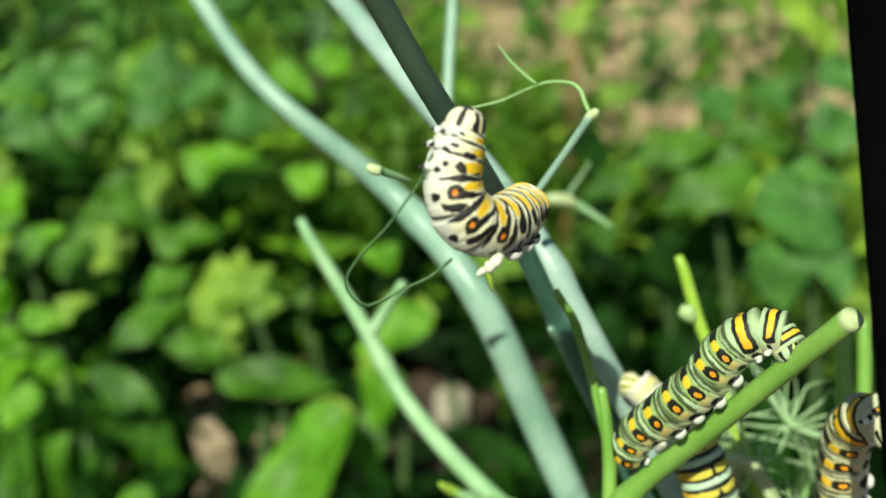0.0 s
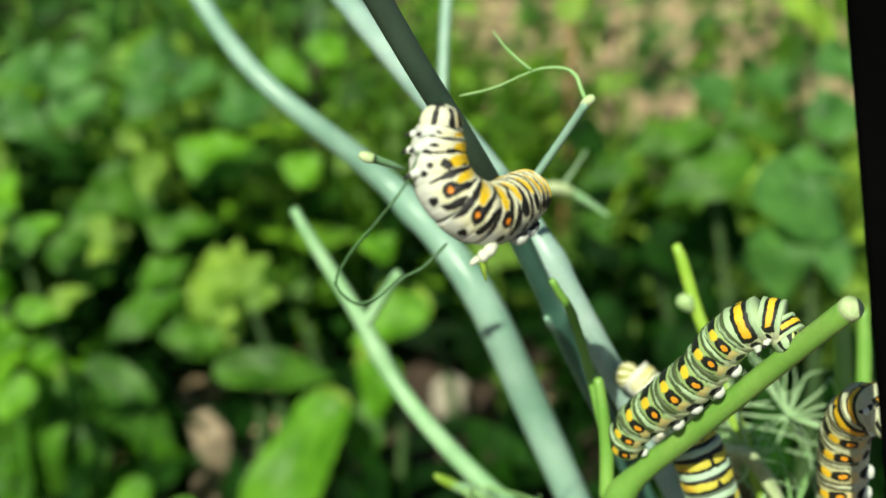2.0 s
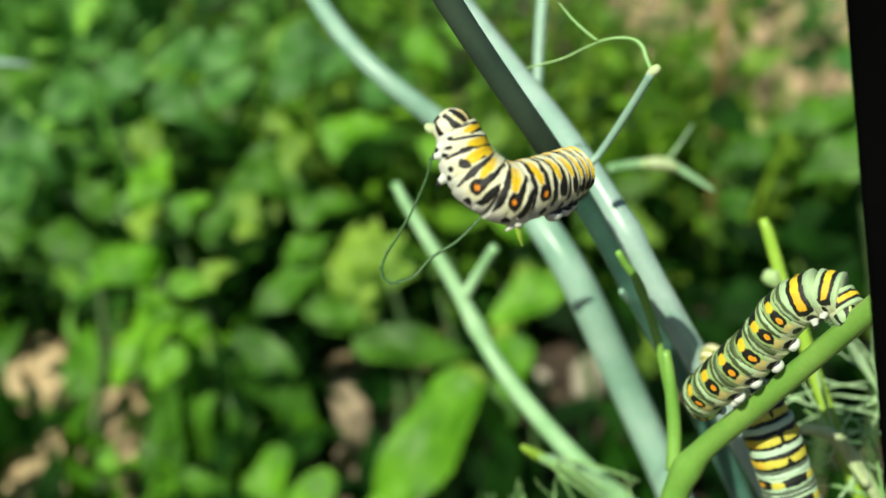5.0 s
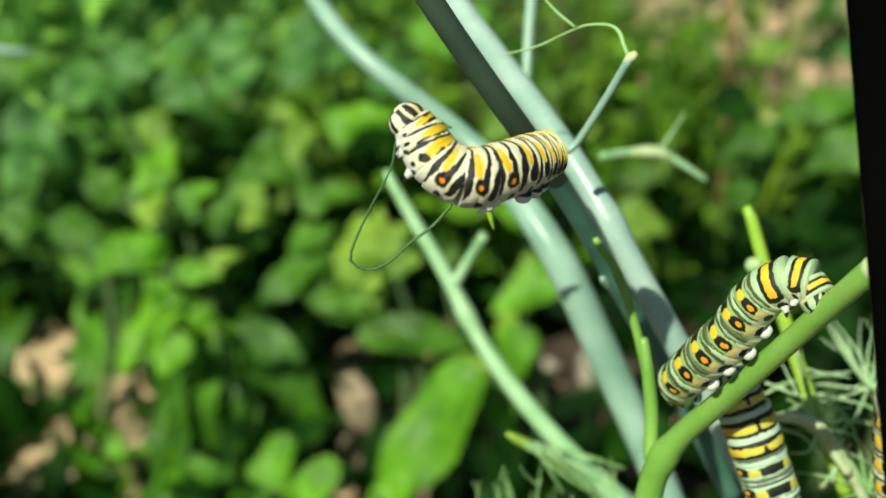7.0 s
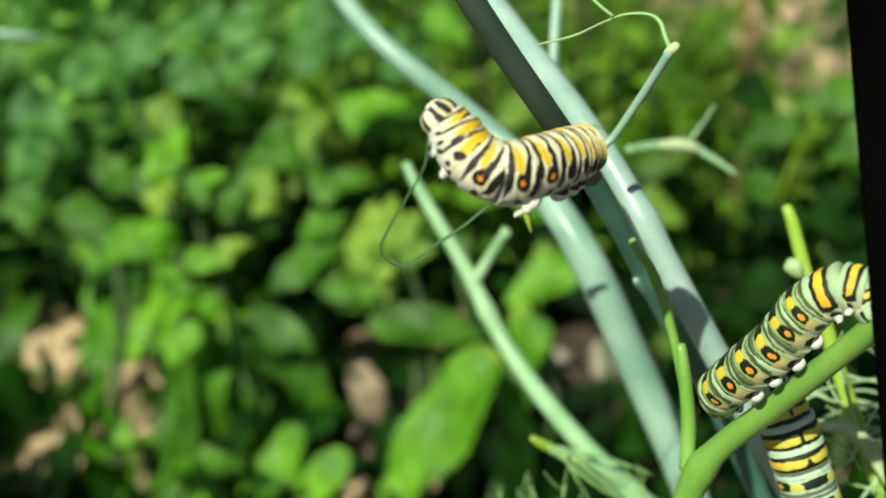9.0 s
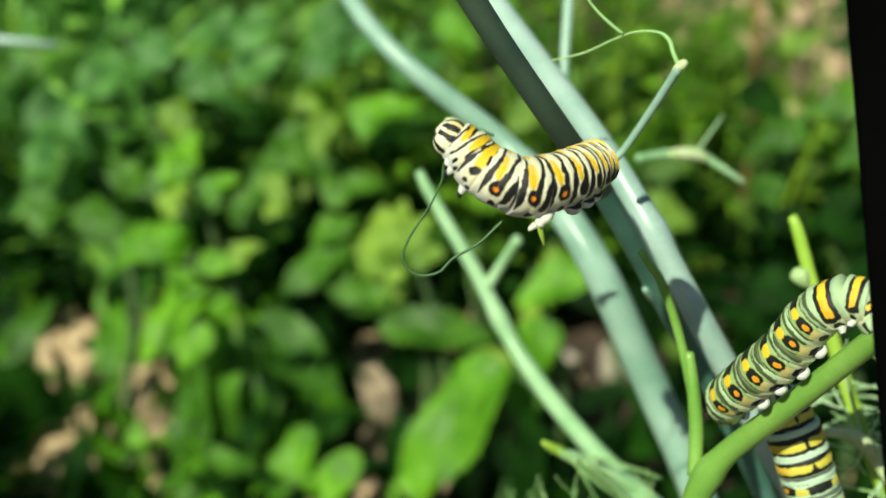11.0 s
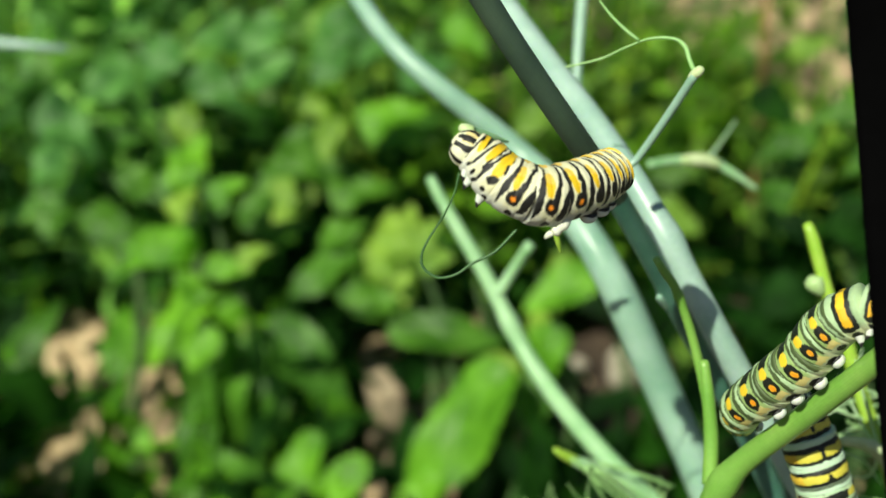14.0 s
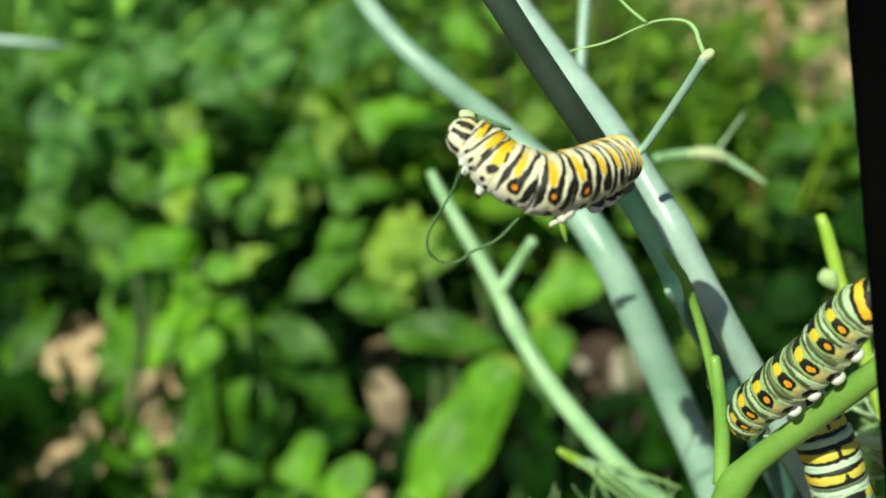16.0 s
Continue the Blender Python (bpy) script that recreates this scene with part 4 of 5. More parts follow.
# ---- caterpillars ----
def skin_pattern(u, th, style, kind, seed):
    """Colour at u (-0.5 head side to 0.5 tail side) and th (0 back, pi belly)."""
    pale, ring, yellow, orange, black, belly = (np.array(c) for c in style[:6])
    bold = style[6]
    warp = noise.noise((u * 2.2, th * 2.4, seed * 3.7)), noise.noise((u * 2.2, th * 2.4, seed * 3.7 + 9.1))
    fine = noise.noise((u * 9.0, th * 8.0, seed))
    if kind == "head":
        uu, tt = u + 0.06 * warp[0], th + 0.12 * warp[1]
        stripe = min(abs(tt - c) for c in (0.42, 1.0, 1.55)) < 0.18 + 0.06 * fine
        if abs(tt - 2.45) < 0.16 or (stripe and u > -0.5) or (tt > 1.8 and u < -0.48):
            return black
        return yellow * 0.45 + pale * 0.55 if tt < 1.3 and uu > -0.3 else pale
    uu = u + 0.06 * warp[0] + 0.03 * fine
    tt = th + 0.13 * warp[1] + 0.04 * fine
    low = min(1.0, max(0.0, (tt - 0.25) / 0.9)) - 0.8 * min(1.0, max(0.0, (tt - 1.5) / 0.6))
    col = ring if abs(u) < 0.30 else pale
    if th > 1.7:
        t = min(1, (th - 1.7) / 0.4)
        col = col * (1 - t) + belly * t
    if bold < 0.1:
        if (abs(uu + 0.08) / 0.185) ** 2.4 + (abs(tt - 0.48) / 0.60) ** 2.4 < 1:
            col = yellow
        return black if abs(uu - 0.3) < 0.05 and tt < 1.2 else col
    if bold < 0.8:
        # green animals: narrow dark rings, one eyed dark patch a side, yellow above it
        line = ring * 0.22 + black * 0.4
        if kind == "front":
            if 0.10 < abs(uu) < 0.36 and tt < 2.0:
                col = black
            if abs(uu) < 0.17 and 0.10 < tt < 1.78:
                col = yellow if tt < 0.95 else yellow * 0.6 + orange * 0.4
            elif abs(uu) < 0.17 and tt < 2.05:
                col = black
        else:
            if abs(abs(uu) - 0.33) < 0.02 + 0.015 * low and 0.1 < tt < 1.65:
                col = line
            if abs(uu) > 0.49 and tt < 1.9:
                col = line
            if tt < 0.46 and abs(uu) < 0.20 or (abs(uu + 0.02) / 0.22) ** 2.2 + (abs(tt - 1.28) / 0.43) ** 2.2 < 1:
                col = black
            if (abs(uu) / 0.165) ** 2.4 + (abs(tt - 0.66) / 0.24) ** 2.4 < 1:
                col = yellow
            e = ((uu + 0.02) / 0.10) ** 2 + ((tt - 1.36) / 0.155) ** 2
            if e < 1:
                col = orange if e < 0.55 else orange * 0.55 + yellow * 0.45
            if abs(uu - 0.04) < 0.24 and 1.66 < tt < 2.02:
                col = 0.45 * yellow + 0.55 * belly
        if ((uu + 0.02) / 0.22) ** 2 + ((tt - 2.28) / 0.20) ** 2 < 1:
            col = black
        return col
    # white animal: slanting seam stripe, yellow saddle with a dark rear edge, eyed dark patch low on the side
    skew = uu + 0.20 * (tt - 1.0)
    if kind == "front":
        if (abs(uu + 0.06) / 0.25) ** 3 + (abs(tt - 0.62) / 0.62) ** 3 < 1:
            col = yellow
        if seed == 1:
            if abs(uu - 0.30) < 0.12 and tt < 1.05 or (abs(uu + 0.30) < 0.09 and 0.25 < tt < 0.7):
                col = black
        elif seed == 2:
            if abs(uu - 0.20) < 0.13 + 0.04 * low and 0.1 < tt < 1.5 and not (uu < 0.14 and tt < 1.0):
                col = black
        elif ((uu - 0.22) / 0.13) ** 2 + ((tt - 0.72) / 0.24) ** 2 < 1 or ((uu + 0.04) / 0.24) ** 2 + ((tt - 1.34) / 0.2) ** 2 < 1 or (tt < 0.3 and abs(uu - 0.22) < 0.10):
            col = black
        if abs(skew + 0.47) < 0.05 + 0.05 * low and tt < 1.85:
            col = black
        if ((uu + 0.16) / 0.13) ** 2 + ((tt - 1.95) / 0.13) ** 2 < 1 or ((uu - 0.16) / 0.13) ** 2 + ((tt - 2.2) / 0.14) ** 2 < 1:
            col = black
        return col
    if (abs(uu + 0.16) / 0.155) ** 2.6 + (abs(tt - 0.62) / 0.46) ** 2.6 < 1:
        col = yellow * 0.86 + pale * 0.14 if tt < 0.55 else yellow
    if abs(skew - 0.09) < 0.06 + 0.075 * low and tt < 1.35:
        col = black
    if (abs(uu + 0.06) / 0.25) ** 2.2 + (abs(tt - 1.38) / 0.32) ** 2.2 < 1:
        col = black
    if kind == "ring" and ((uu + 0.06) / 0.10) ** 2 + ((tt - 1.42) / 0.095) ** 2 < 1:
        col = orange
    for c in (-0.47, 0.53):
        if abs(skew - c) < 0.055 + 0.085 * low and tt < 1.95 + 0.15 * warp[0]:
            col = black
    if ((uu + 0.02) / 0.16) ** 2 + ((tt - 2.15) / 0.16) ** 2 < 1:
        col = black
    return col


SEGMENTS = {}


def segment_mesh(style_name, style, kind, seed=0):
    """One body ring along x, unit length and radius, back towards +z."""
    key = (style_name, kind, seed)
    if key in SEGMENTS:
        return SEGMENTS[key]
    na, nu = 132, 52
    verts, cols, faces = [], [], []
    for i in range(nu + 1):
        u = -0.62 + 1.24 * i / nu
        if kind == "head":
            prof = math.sqrt(max(0.0, 1 - (u / 0.62) ** 2 * 0.999))
        elif kind == "tail":
            prof = (1 - 0.16 * abs(2 * u) ** 2.4) if u < 0 else math.sqrt(max(0.001, 1 - (u / 0.62) ** 2))
        else:
            prof = 1 - 0.045 * abs(2 * u) ** 2.6 - 0.018 * math.exp(-((u - 0.24) / 0.05) ** 2) - 0.014 * math.exp(-((u + 0.08) / 0.05) ** 2)
            if style[6] < 0.8:
                prof = 1 + 0.012 * math.cos(6.3 * u * 1.6) - 0.036 * math.exp(-((abs(u) - 0.345) / 0.045) ** 2) - 0.05 * max(0.0, abs(u) - 0.5)
        for k in range(na):
            a = 2 * math.pi * k / na
            th = a if a <= math.pi else 2 * math.pi - a
            r = prof * (1 + 0.03 * math.sin(2 * th) - 0.08 * (th > 2.6) * (th - 2.6) + 0.012 * noise.noise((u * 5, math.cos(a) * 3, math.sin(a) * 3 + seed)))
            verts.append((u, r * math.sin(a), r * math.cos(a)))
            cols.append(skin_pattern(u, th, style, kind, seed))
    for i in range(nu):
        for k in range(na):
            faces.append((i * na + k, (i + 1) * na + k, (i + 1) * na + (k + 1) % na, i * na + (k + 1) % na))
    faces.append(tuple(range(na)))
    faces.append(tuple(nu * na + k for k in reversed(range(na))))
    SEGMENTS[key] = finish("segment", verts, faces, SKIN, None, cols)
    return SEGMENTS[key]


def foot_mesh(kind):
    key = ("foot", kind)
    if key not in SEGMENTS:
        verts, cols, faces = [], [], []
        na, nu = 20, 14
        for i in range(nu + 1):
            s = i / nu
            r = 1.25 * math.sqrt(1 - ((s - 0.32) / 0.74) ** 2) if kind == "proleg" else (1.0 - 0.8 * s)
            if i == nu:
                r *= 0.5
            for k in range(na):
                a = 2 * math.pi * k / na
                verts.append((r * math.cos(a) + (0.5 * s * s if kind == "leg" else 0), r * math.sin(a), -2.2 * s))
                spot = s > 0.62 if kind == "leg" else s < 0.24 + 0.08 * math.sin(3 * a)
                cols.append((0.015, 0.015, 0.015) if spot else (0.70, 0.76, 0.66))
        for i in range(nu):
            for k in range(na):
                faces.append((i * na + k, i * na + (k + 1) % na, (i + 1) * na + (k + 1) % na, (i + 1) * na + k))
        faces.append(tuple(nu * na + k for k in range(na)))
        SEGMENTS[key] = finish(kind, verts, faces, SKIN, None, cols)
    return SEGMENTS[key]


WHITE_STYLE = ((0.80, 0.80, 0.56), (0.77, 0.76, 0.48), (0.82, 0.55, 0.012), (0.86, 0.28, 0.010), (0.008, 0.008, 0.006), (0.68, 0.71, 0.60), 1.0)
GREEN_STYLE = ((0.40, 0.57, 0.31), (0.34, 0.50, 0.17), (0.86, 0.60, 0.03), (0.90, 0.32, 0.012), (0.008, 0.012, 0.007), (0.56, 0.62, 0.36), 0.6)
MINT_STYLE = ((0.52, 0.72, 0.50), (0.48, 0.68, 0.42), (0.66, 0.60, 0.07), (0.84, 0.38, 0.02), (0.008, 0.012, 0.007), (0.56, 0.66, 0.48), 0.5)
CREAM_STYLE = ((0.54, 0.58, 0.36), (0.54, 0.54, 0.26), (0.86, 0.54, 0.02), (0.88, 0.32, 0.012), (0.010, 0.010, 0.006), (0.64, 0.64, 0.42), 0.55)
SOFT_STYLE = ((0.74, 0.76, 0.62), (0.70, 0.70, 0.40), (0.76, 0.70, 0.26), (0.70, 0.66, 0.34), (0.34, 0.36, 0.08), (0.74, 0.78, 0.68), 0.0)


def body_rows(spine, dorsal, count, gaps=None):
    """Poses of the head and the rings along a spine from head to tail; dorsal: the way of the back at the head and at the tail."""
    given = np.asarray(spine, float)
    pts = glide(spine, count * 2 + 1)
    if gaps is not None:
        edge = np.r_[0, np.cumsum(gaps)] / sum(gaps)
        fine = glide(spine, 400)
        at = np.interp(np.sort(np.r_[edge, (edge[1:] + edge[:-1]) / 2]), np.linspace(0, 1, 400), np.arange(400))
        pts = fine[np.round(at).astype(int)]
    poses = []
    for i in range(count):
        at, along = pts[2 * i + 1], pts[2 * i + 2] - pts[2 * i]
        if len(given) == count:
            at, along = given[i], given[min(i + 1, count - 1)] - given[max(i - 1, 0)]
        s = i / (count - 1)
        back = np.asarray(dorsal(along / np.linalg.norm(along), s))
        poses.append(Matrix.Translation(at) @ turn_to(along, back).to_4x4())
    return poses


def caterpillar(label, spine, dorsal, girth, style_name, style, count=12, group="swallowtail caterpillars", stride=None, feet=True, fat=None, prolegs=(6, 7, 8, 9), gaps=None):
    """A caterpillar in rings: head, three front rings with legs, belly rings with prolegs, tail ring."""
    poses = body_rows(spine, dorsal, count, gaps)
    foot = poses[len(poses) // 2].translation.copy()
    root = base_empty("caterpillar", foot, label, "caterpillar", group)
    pts = np.asarray(glide(spine, 60))
    step = float(np.linalg.norm(np.diff(pts, axis=0), axis=1).sum()) / count if stride is None else stride
    rings = []
    for i, m in enumerate(poses):
        s = i / (count - 1)
        kind = "head" if i == 0 else "tail" if i == count - 1 else "front" if i < 4 else "ring" if i < 7 else "rear"
        if fat is None:
            r = girth * (0.66 if i == 0 else 0.82 + 0.06 * i if i < 4 else 1.0 if s < 0.75 else 1.0 - 1.1 * (s - 0.75))
        else:
            r = girth * float(np.interp(s, [0, 0.2, 0.45, 0.75, 1], fat))
        ob = child("head" if i == 0 else "segment", segment_mesh(style_name, style, kind, i % 3), root, "striped black and yellow head" if i == 0 else "")
        span = step * (gaps[i] if gaps else 1.0)
        if len(spine) == count and 0 < i < count - 1:
            span = 0.5 * (poses[i + 1].translation - poses[i - 1].translation).length
        ob.scale = (1.4 * r if i == 0 else span * 1.08, r, r)
        ob.location = m.translation - foot
        ob.rotation_mode = "QUATERNION"
        ob.rotation_quaternion = m.to_quaternion()
        rings.append(ob)
        if feet and (i in (1, 2, 3) or i in prolegs or i == count - 1):
            kind = "leg" if i < 4 else "proleg"
            for side in (-1, 1):
                leg = child(kind, foot_mesh(kind), ob)
                w = (0.22, 0.22, 0.21) if kind == "leg" else (0.25, 0.25, 0.17)
                leg.matrix_local = Matrix.Translation((0, side * 0.50, -0.74)) @ Euler((side * 0.25, 0, 0)).to_matrix().to_4x4() @ Matrix.Diagonal((w[0] * r / ob.scale[0], w[1], w[2], 1))
    return root, rings


BACK = np.array((0.0000, -0.9063, 0.4226))


def back_side(sign, tilt):
    """The way of a caterpillar's back: square to its body, turned by tilt degrees towards the lens."""
    def way(along, s):
        flat = along - BACK * (along @ BACK)
        n = np.cross(flat, BACK) * sign
        n /= np.linalg.norm(n)
        k = radians(tilt[0] * (1 - s) + tilt[1] * s)
        return n * math.cos(k) + BACK * math.sin(k)
    return way


FEEDER_GAPS = [0.67, 0.60, 0.76, 1.10, 1.30, 1.34, 1.34, 1.09, 0.80, 0.62, 0.52, 0.45]
# rows of the walk: time, way of the back, spine from head to tail
FEEDER_SPINES = []
FEEDER_SPINES.append((0, back_side(-1, (-32, 74)), [(0.0042, 0.1807, 0.6603), (0.0027, 0.1791, 0.6562), (0.0017, 0.1773, 0.6517), (0.0021, 0.1756, 0.6473), (0.0045, 0.1754, 0.6435), (0.0083, 0.1778, 0.6412), (0.0122, 0.1824, 0.6408), (0.0156, 0.1883, 0.6412)]))
FEEDER_SPINES.append((1.5, back_side(-1, (-32, 74)), [(0.0013, 0.1802, 0.6592), (0.0006, 0.1786, 0.6552), (0.0004, 0.1769, 0.6508), (0.0019, 0.1754, 0.6468), (0.0051, 0.1754, 0.6435), (0.0090, 0.1779, 0.6414), (0.0126, 0.1825, 0.6412), (0.0162, 0.1883, 0.6411)]))
FEEDER_SPINES.append((2.5, back_side(-1, (-32, 74)), [(-0.0000, 0.1794, 0.6576), (-0.0001, 0.1780, 0.6538), (0.0006, 0.1764, 0.6498), (0.0028, 0.1750, 0.6462), (0.0062, 0.1752, 0.6431), (0.0101, 0.1779, 0.6414), (0.0138, 0.1826, 0.6413), (0.0171, 0.1883, 0.6410)]))
FEEDER_SPINES.append((3.5, back_side(-1, (-18, 76)), [(-0.0039, 0.1781, 0.6550), (-0.0020, 0.1775, 0.6527), (-0.0011, 0.1759, 0.6486), (0.0014, 0.1747, 0.6453), (0.0051, 0.1751, 0.6429), (0.0089, 0.1780, 0.6416), (0.0125, 0.1826, 0.6413), (0.0161, 0.1883, 0.6411)]))
FEEDER_SPINES.append((4, back_side(-1, (-18, 76)), [(-0.0039, 0.1778, 0.6543), (-0.0018, 0.1772, 0.6519), (-0.0008, 0.1755, 0.6478), (0.0016, 0.1743, 0.6446), (0.0054, 0.1746, 0.6418), (0.0092, 0.1777, 0.6410), (0.0127, 0.1822, 0.6405), (0.0165, 0.1880, 0.6405)]))
FEEDER_SPINES.append((6.5, back_side(-1, (-1, 80)), [(-0.0064, 0.1849, 0.6484), (-0.0037, 0.1839, 0.6451), (-0.0012, 0.1823, 0.6410), (0.0026, 0.1815, 0.6387), (0.0064, 0.1825, 0.6374), (0.0101, 0.1858, 0.6370), (0.0138, 0.1904, 0.6367), (0.0187, 0.1961, 0.6365)]))
FEEDER_SPINES.append((7, back_side(-1, (-1, 80)), [(-0.0072, 0.1849, 0.6484), (-0.0041, 0.1839, 0.6451), (-0.0016, 0.1823, 0.6412), (0.0021, 0.1815, 0.6386), (0.0060, 0.1825, 0.6374), (0.0103, 0.1859, 0.6373), (0.0140, 0.1905, 0.6369), (0.0183, 0.1962, 0.6368)]))
FEEDER_SPINES.append((9, back_side(-1, (-1, 80)), [(-0.0072, 0.1847, 0.6481), (-0.0042, 0.1839, 0.6451), (-0.0016, 0.1825, 0.6415), (0.0019, 0.1818, 0.6392), (0.0055, 0.1828, 0.6380), (0.0095, 0.1862, 0.6378), (0.0135, 0.1907, 0.6374), (0.0179, 0.1964, 0.6372)]))
FEEDER_SPINES.append((11.5, back_side(-1, (-1, 80)), [(-0.0098, 0.1917, 0.6445), (-0.0061, 0.1913, 0.6420), (-0.0030, 0.1900, 0.6388), (0.0011, 0.1894, 0.6367), (0.0051, 0.1902, 0.6351), (0.0095, 0.1935, 0.6346), (0.0139, 0.1981, 0.6344), (0.0179, 0.2040, 0.6346)]))
FEEDER_SPINES.append((12.5, back_side(-1, (-1, 80)), [(-0.0096, 0.1917, 0.6443), (-0.0060, 0.1912, 0.6418), (-0.0029, 0.1900, 0.6387), (0.0011, 0.1894, 0.6366), (0.0051, 0.1902, 0.6351), (0.0094, 0.1935, 0.6346), (0.0137, 0.1981, 0.6343), (0.0178, 0.2040, 0.6345)]))
FEEDER_SPINES.append((14.5, back_side(-1, (-1, 80)), [(-0.0097, 0.1915, 0.6439), (-0.0058, 0.1910, 0.6414), (-0.0026, 0.1898, 0.6383), (0.0012, 0.1892, 0.6363), (0.0051, 0.1901, 0.6347), (0.0091, 0.1933, 0.6343), (0.0134, 0.1980, 0.6341), (0.0176, 0.2039, 0.6343)]))
FEEDER_SPINES.append((16, back_side(-1, (-1, 80)), [(-0.0101, 0.1913, 0.6434), (-0.0064, 0.1908, 0.6410), (-0.0033, 0.1897, 0.6380), (0.0009, 0.1891, 0.6360), (0.0049, 0.1899, 0.6344), (0.0093, 0.1932, 0.6340), (0.0134, 0.1978, 0.6338), (0.0176, 0.2037, 0.6338)]))
feeder, feeder_rings = caterpillar("white, yellow and black banded caterpillar rearing up on a fennel twig", FEEDER_SPINES[9][2], FEEDER_SPINES[9][1], 0.0048, "white", WHITE_STYLE, 12, prolegs=(7, 8, 9), stride=0.0036, fat=(0.74, 1.0, 1.16, 1.08, 0.94), gaps=FEEDER_GAPS)


def thread(points):
    """A dangling leaf thread in short stiff lengths."""
    root = base_empty("leaf_thread", points[-1], "thin curled dark green leaf thread held by the feeding caterpillar", "leaf")
    rod = finish("length", *tube([(-0.5, 0, 0, 1), (-0.25, 0, 0, 1), (0.25, 0, 0, 1), (0.5, 0, 0, 1)], 8)[:2], THREAD)
    bits = []
    for i in range(THREAD_BITS):
        ob = child("length", rod, root)
        r = 0.00018 + 0.00010 * (i / THREAD_BITS)
        ob.scale = (0.0017, r, r)
        bits.append(ob)
    return root, bits


THREAD_BITS = 30
THREAD_LINES = []
THREAD_LINES.append((0, [(-0.0018, 0.1752, 0.6556), (-0.0042, 0.1736, 0.6511), (-0.0089, 0.1711, 0.6450), (-0.0136, 0.1693, 0.6401), (-0.0161, 0.1681, 0.6365), (-0.0156, 0.1672, 0.6337), (-0.0128, 0.1668, 0.6318), (-0.0090, 0.1677, 0.6329), (-0.0066, 0.1686, 0.6339), (-0.0023, 0.1698, 0.6356), (0.0013, 0.1714, 0.6380)]))
THREAD_LINES.append((1.5, [(-0.0032, 0.1748, 0.6547), (-0.0057, 0.1728, 0.6494), (-0.0100, 0.1706, 0.6438), (-0.0143, 0.1686, 0.6385), (-0.0162, 0.1673, 0.6349), (-0.0160, 0.1667, 0.6326), (-0.0130, 0.1662, 0.6305), (-0.0097, 0.1669, 0.6311), (-0.0059, 0.1685, 0.6336), (-0.0021, 0.1697, 0.6353), (0.0015, 0.1716, 0.6384)]))
THREAD_LINES.append((2.5, [(-0.0021, 0.1741, 0.6533), (-0.0047, 0.1723, 0.6484), (-0.0091, 0.1704, 0.6435), (-0.0134, 0.1688, 0.6390), (-0.0160, 0.1675, 0.6354), (-0.0164, 0.1669, 0.6330), (-0.0136, 0.1662, 0.6307), (-0.0102, 0.1669, 0.6312), (-0.0062, 0.1686, 0.6338), (-0.0024, 0.1698, 0.6355), (0.0015, 0.1717, 0.6386)]))
THREAD_LINES.append((3.5, [(-0.0055, 0.1740, 0.6531), (-0.0069, 0.1721, 0.6481), (-0.0094, 0.1704, 0.6434), (-0.0125, 0.1683, 0.6379), (-0.0149, 0.1671, 0.6345), (-0.0158, 0.1660, 0.6312), (-0.0137, 0.1654, 0.6289), (-0.0107, 0.1659, 0.6290), (-0.0067, 0.1675, 0.6315), (-0.0027, 0.1691, 0.6341), (0.0006, 0.1712, 0.6375)]))
THREAD_LINES.append((4, [(-0.0057, 0.1732, 0.6513), (-0.0067, 0.1716, 0.6469), (-0.0089, 0.1697, 0.6419), (-0.0119, 0.1680, 0.6374), (-0.0144, 0.1668, 0.6337), (-0.0151, 0.1659, 0.6309), (-0.0133, 0.1654, 0.6290), (-0.0101, 0.1660, 0.6292), (-0.0067, 0.1677, 0.6320), (-0.0024, 0.1692, 0.6342), (0.0015, 0.1713, 0.6377)]))
THREAD_LINES.append((6.5, [(-0.0077, 0.1802, 0.6449), (-0.0095, 0.1784, 0.6403), (-0.0122, 0.1765, 0.6351), (-0.0146, 0.1747, 0.6304), (-0.0160, 0.1738, 0.6274), (-0.0160, 0.1730, 0.6249), (-0.0135, 0.1728, 0.6234), (-0.0100, 0.1736, 0.6242), (-0.0065, 0.1754, 0.6273), (-0.0025, 0.1771, 0.6299), (0.0010, 0.1790, 0.6329)]))
THREAD_LINES.append((7, [(-0.0079, 0.1801, 0.6449), (-0.0089, 0.1786, 0.6407), (-0.0121, 0.1764, 0.6351), (-0.0147, 0.1747, 0.6303), (-0.0161, 0.1735, 0.6269), (-0.0159, 0.1730, 0.6249), (-0.0129, 0.1729, 0.6237), (-0.0093, 0.1739, 0.6249), (-0.0058, 0.1756, 0.6277), (-0.0018, 0.1773, 0.6303), (0.0014, 0.1792, 0.6334)]))
THREAD_LINES.append((9, [(-0.0078, 0.1803, 0.6453), (-0.0085, 0.1787, 0.6409), (-0.0114, 0.1769, 0.6361), (-0.0143, 0.1753, 0.6316), (-0.0158, 0.1742, 0.6284), (-0.0154, 0.1738, 0.6265), (-0.0125, 0.1736, 0.6251), (-0.0092, 0.1745, 0.6262), (-0.0064, 0.1759, 0.6282), (-0.0022, 0.1775, 0.6307), (0.0017, 0.1793, 0.6336)]))
THREAD_LINES.append((11.5, [(-0.0094, 0.1869, 0.6405), (-0.0099, 0.1860, 0.6376), (-0.0123, 0.1844, 0.6332), (-0.0154, 0.1828, 0.6288), (-0.0167, 0.1818, 0.6258), (-0.0164, 0.1812, 0.6236), (-0.0140, 0.1808, 0.6218), (-0.0104, 0.1814, 0.6221), (-0.0079, 0.1828, 0.6242), (-0.0033, 0.1844, 0.6266), (0.0004, 0.1863, 0.6297)]))
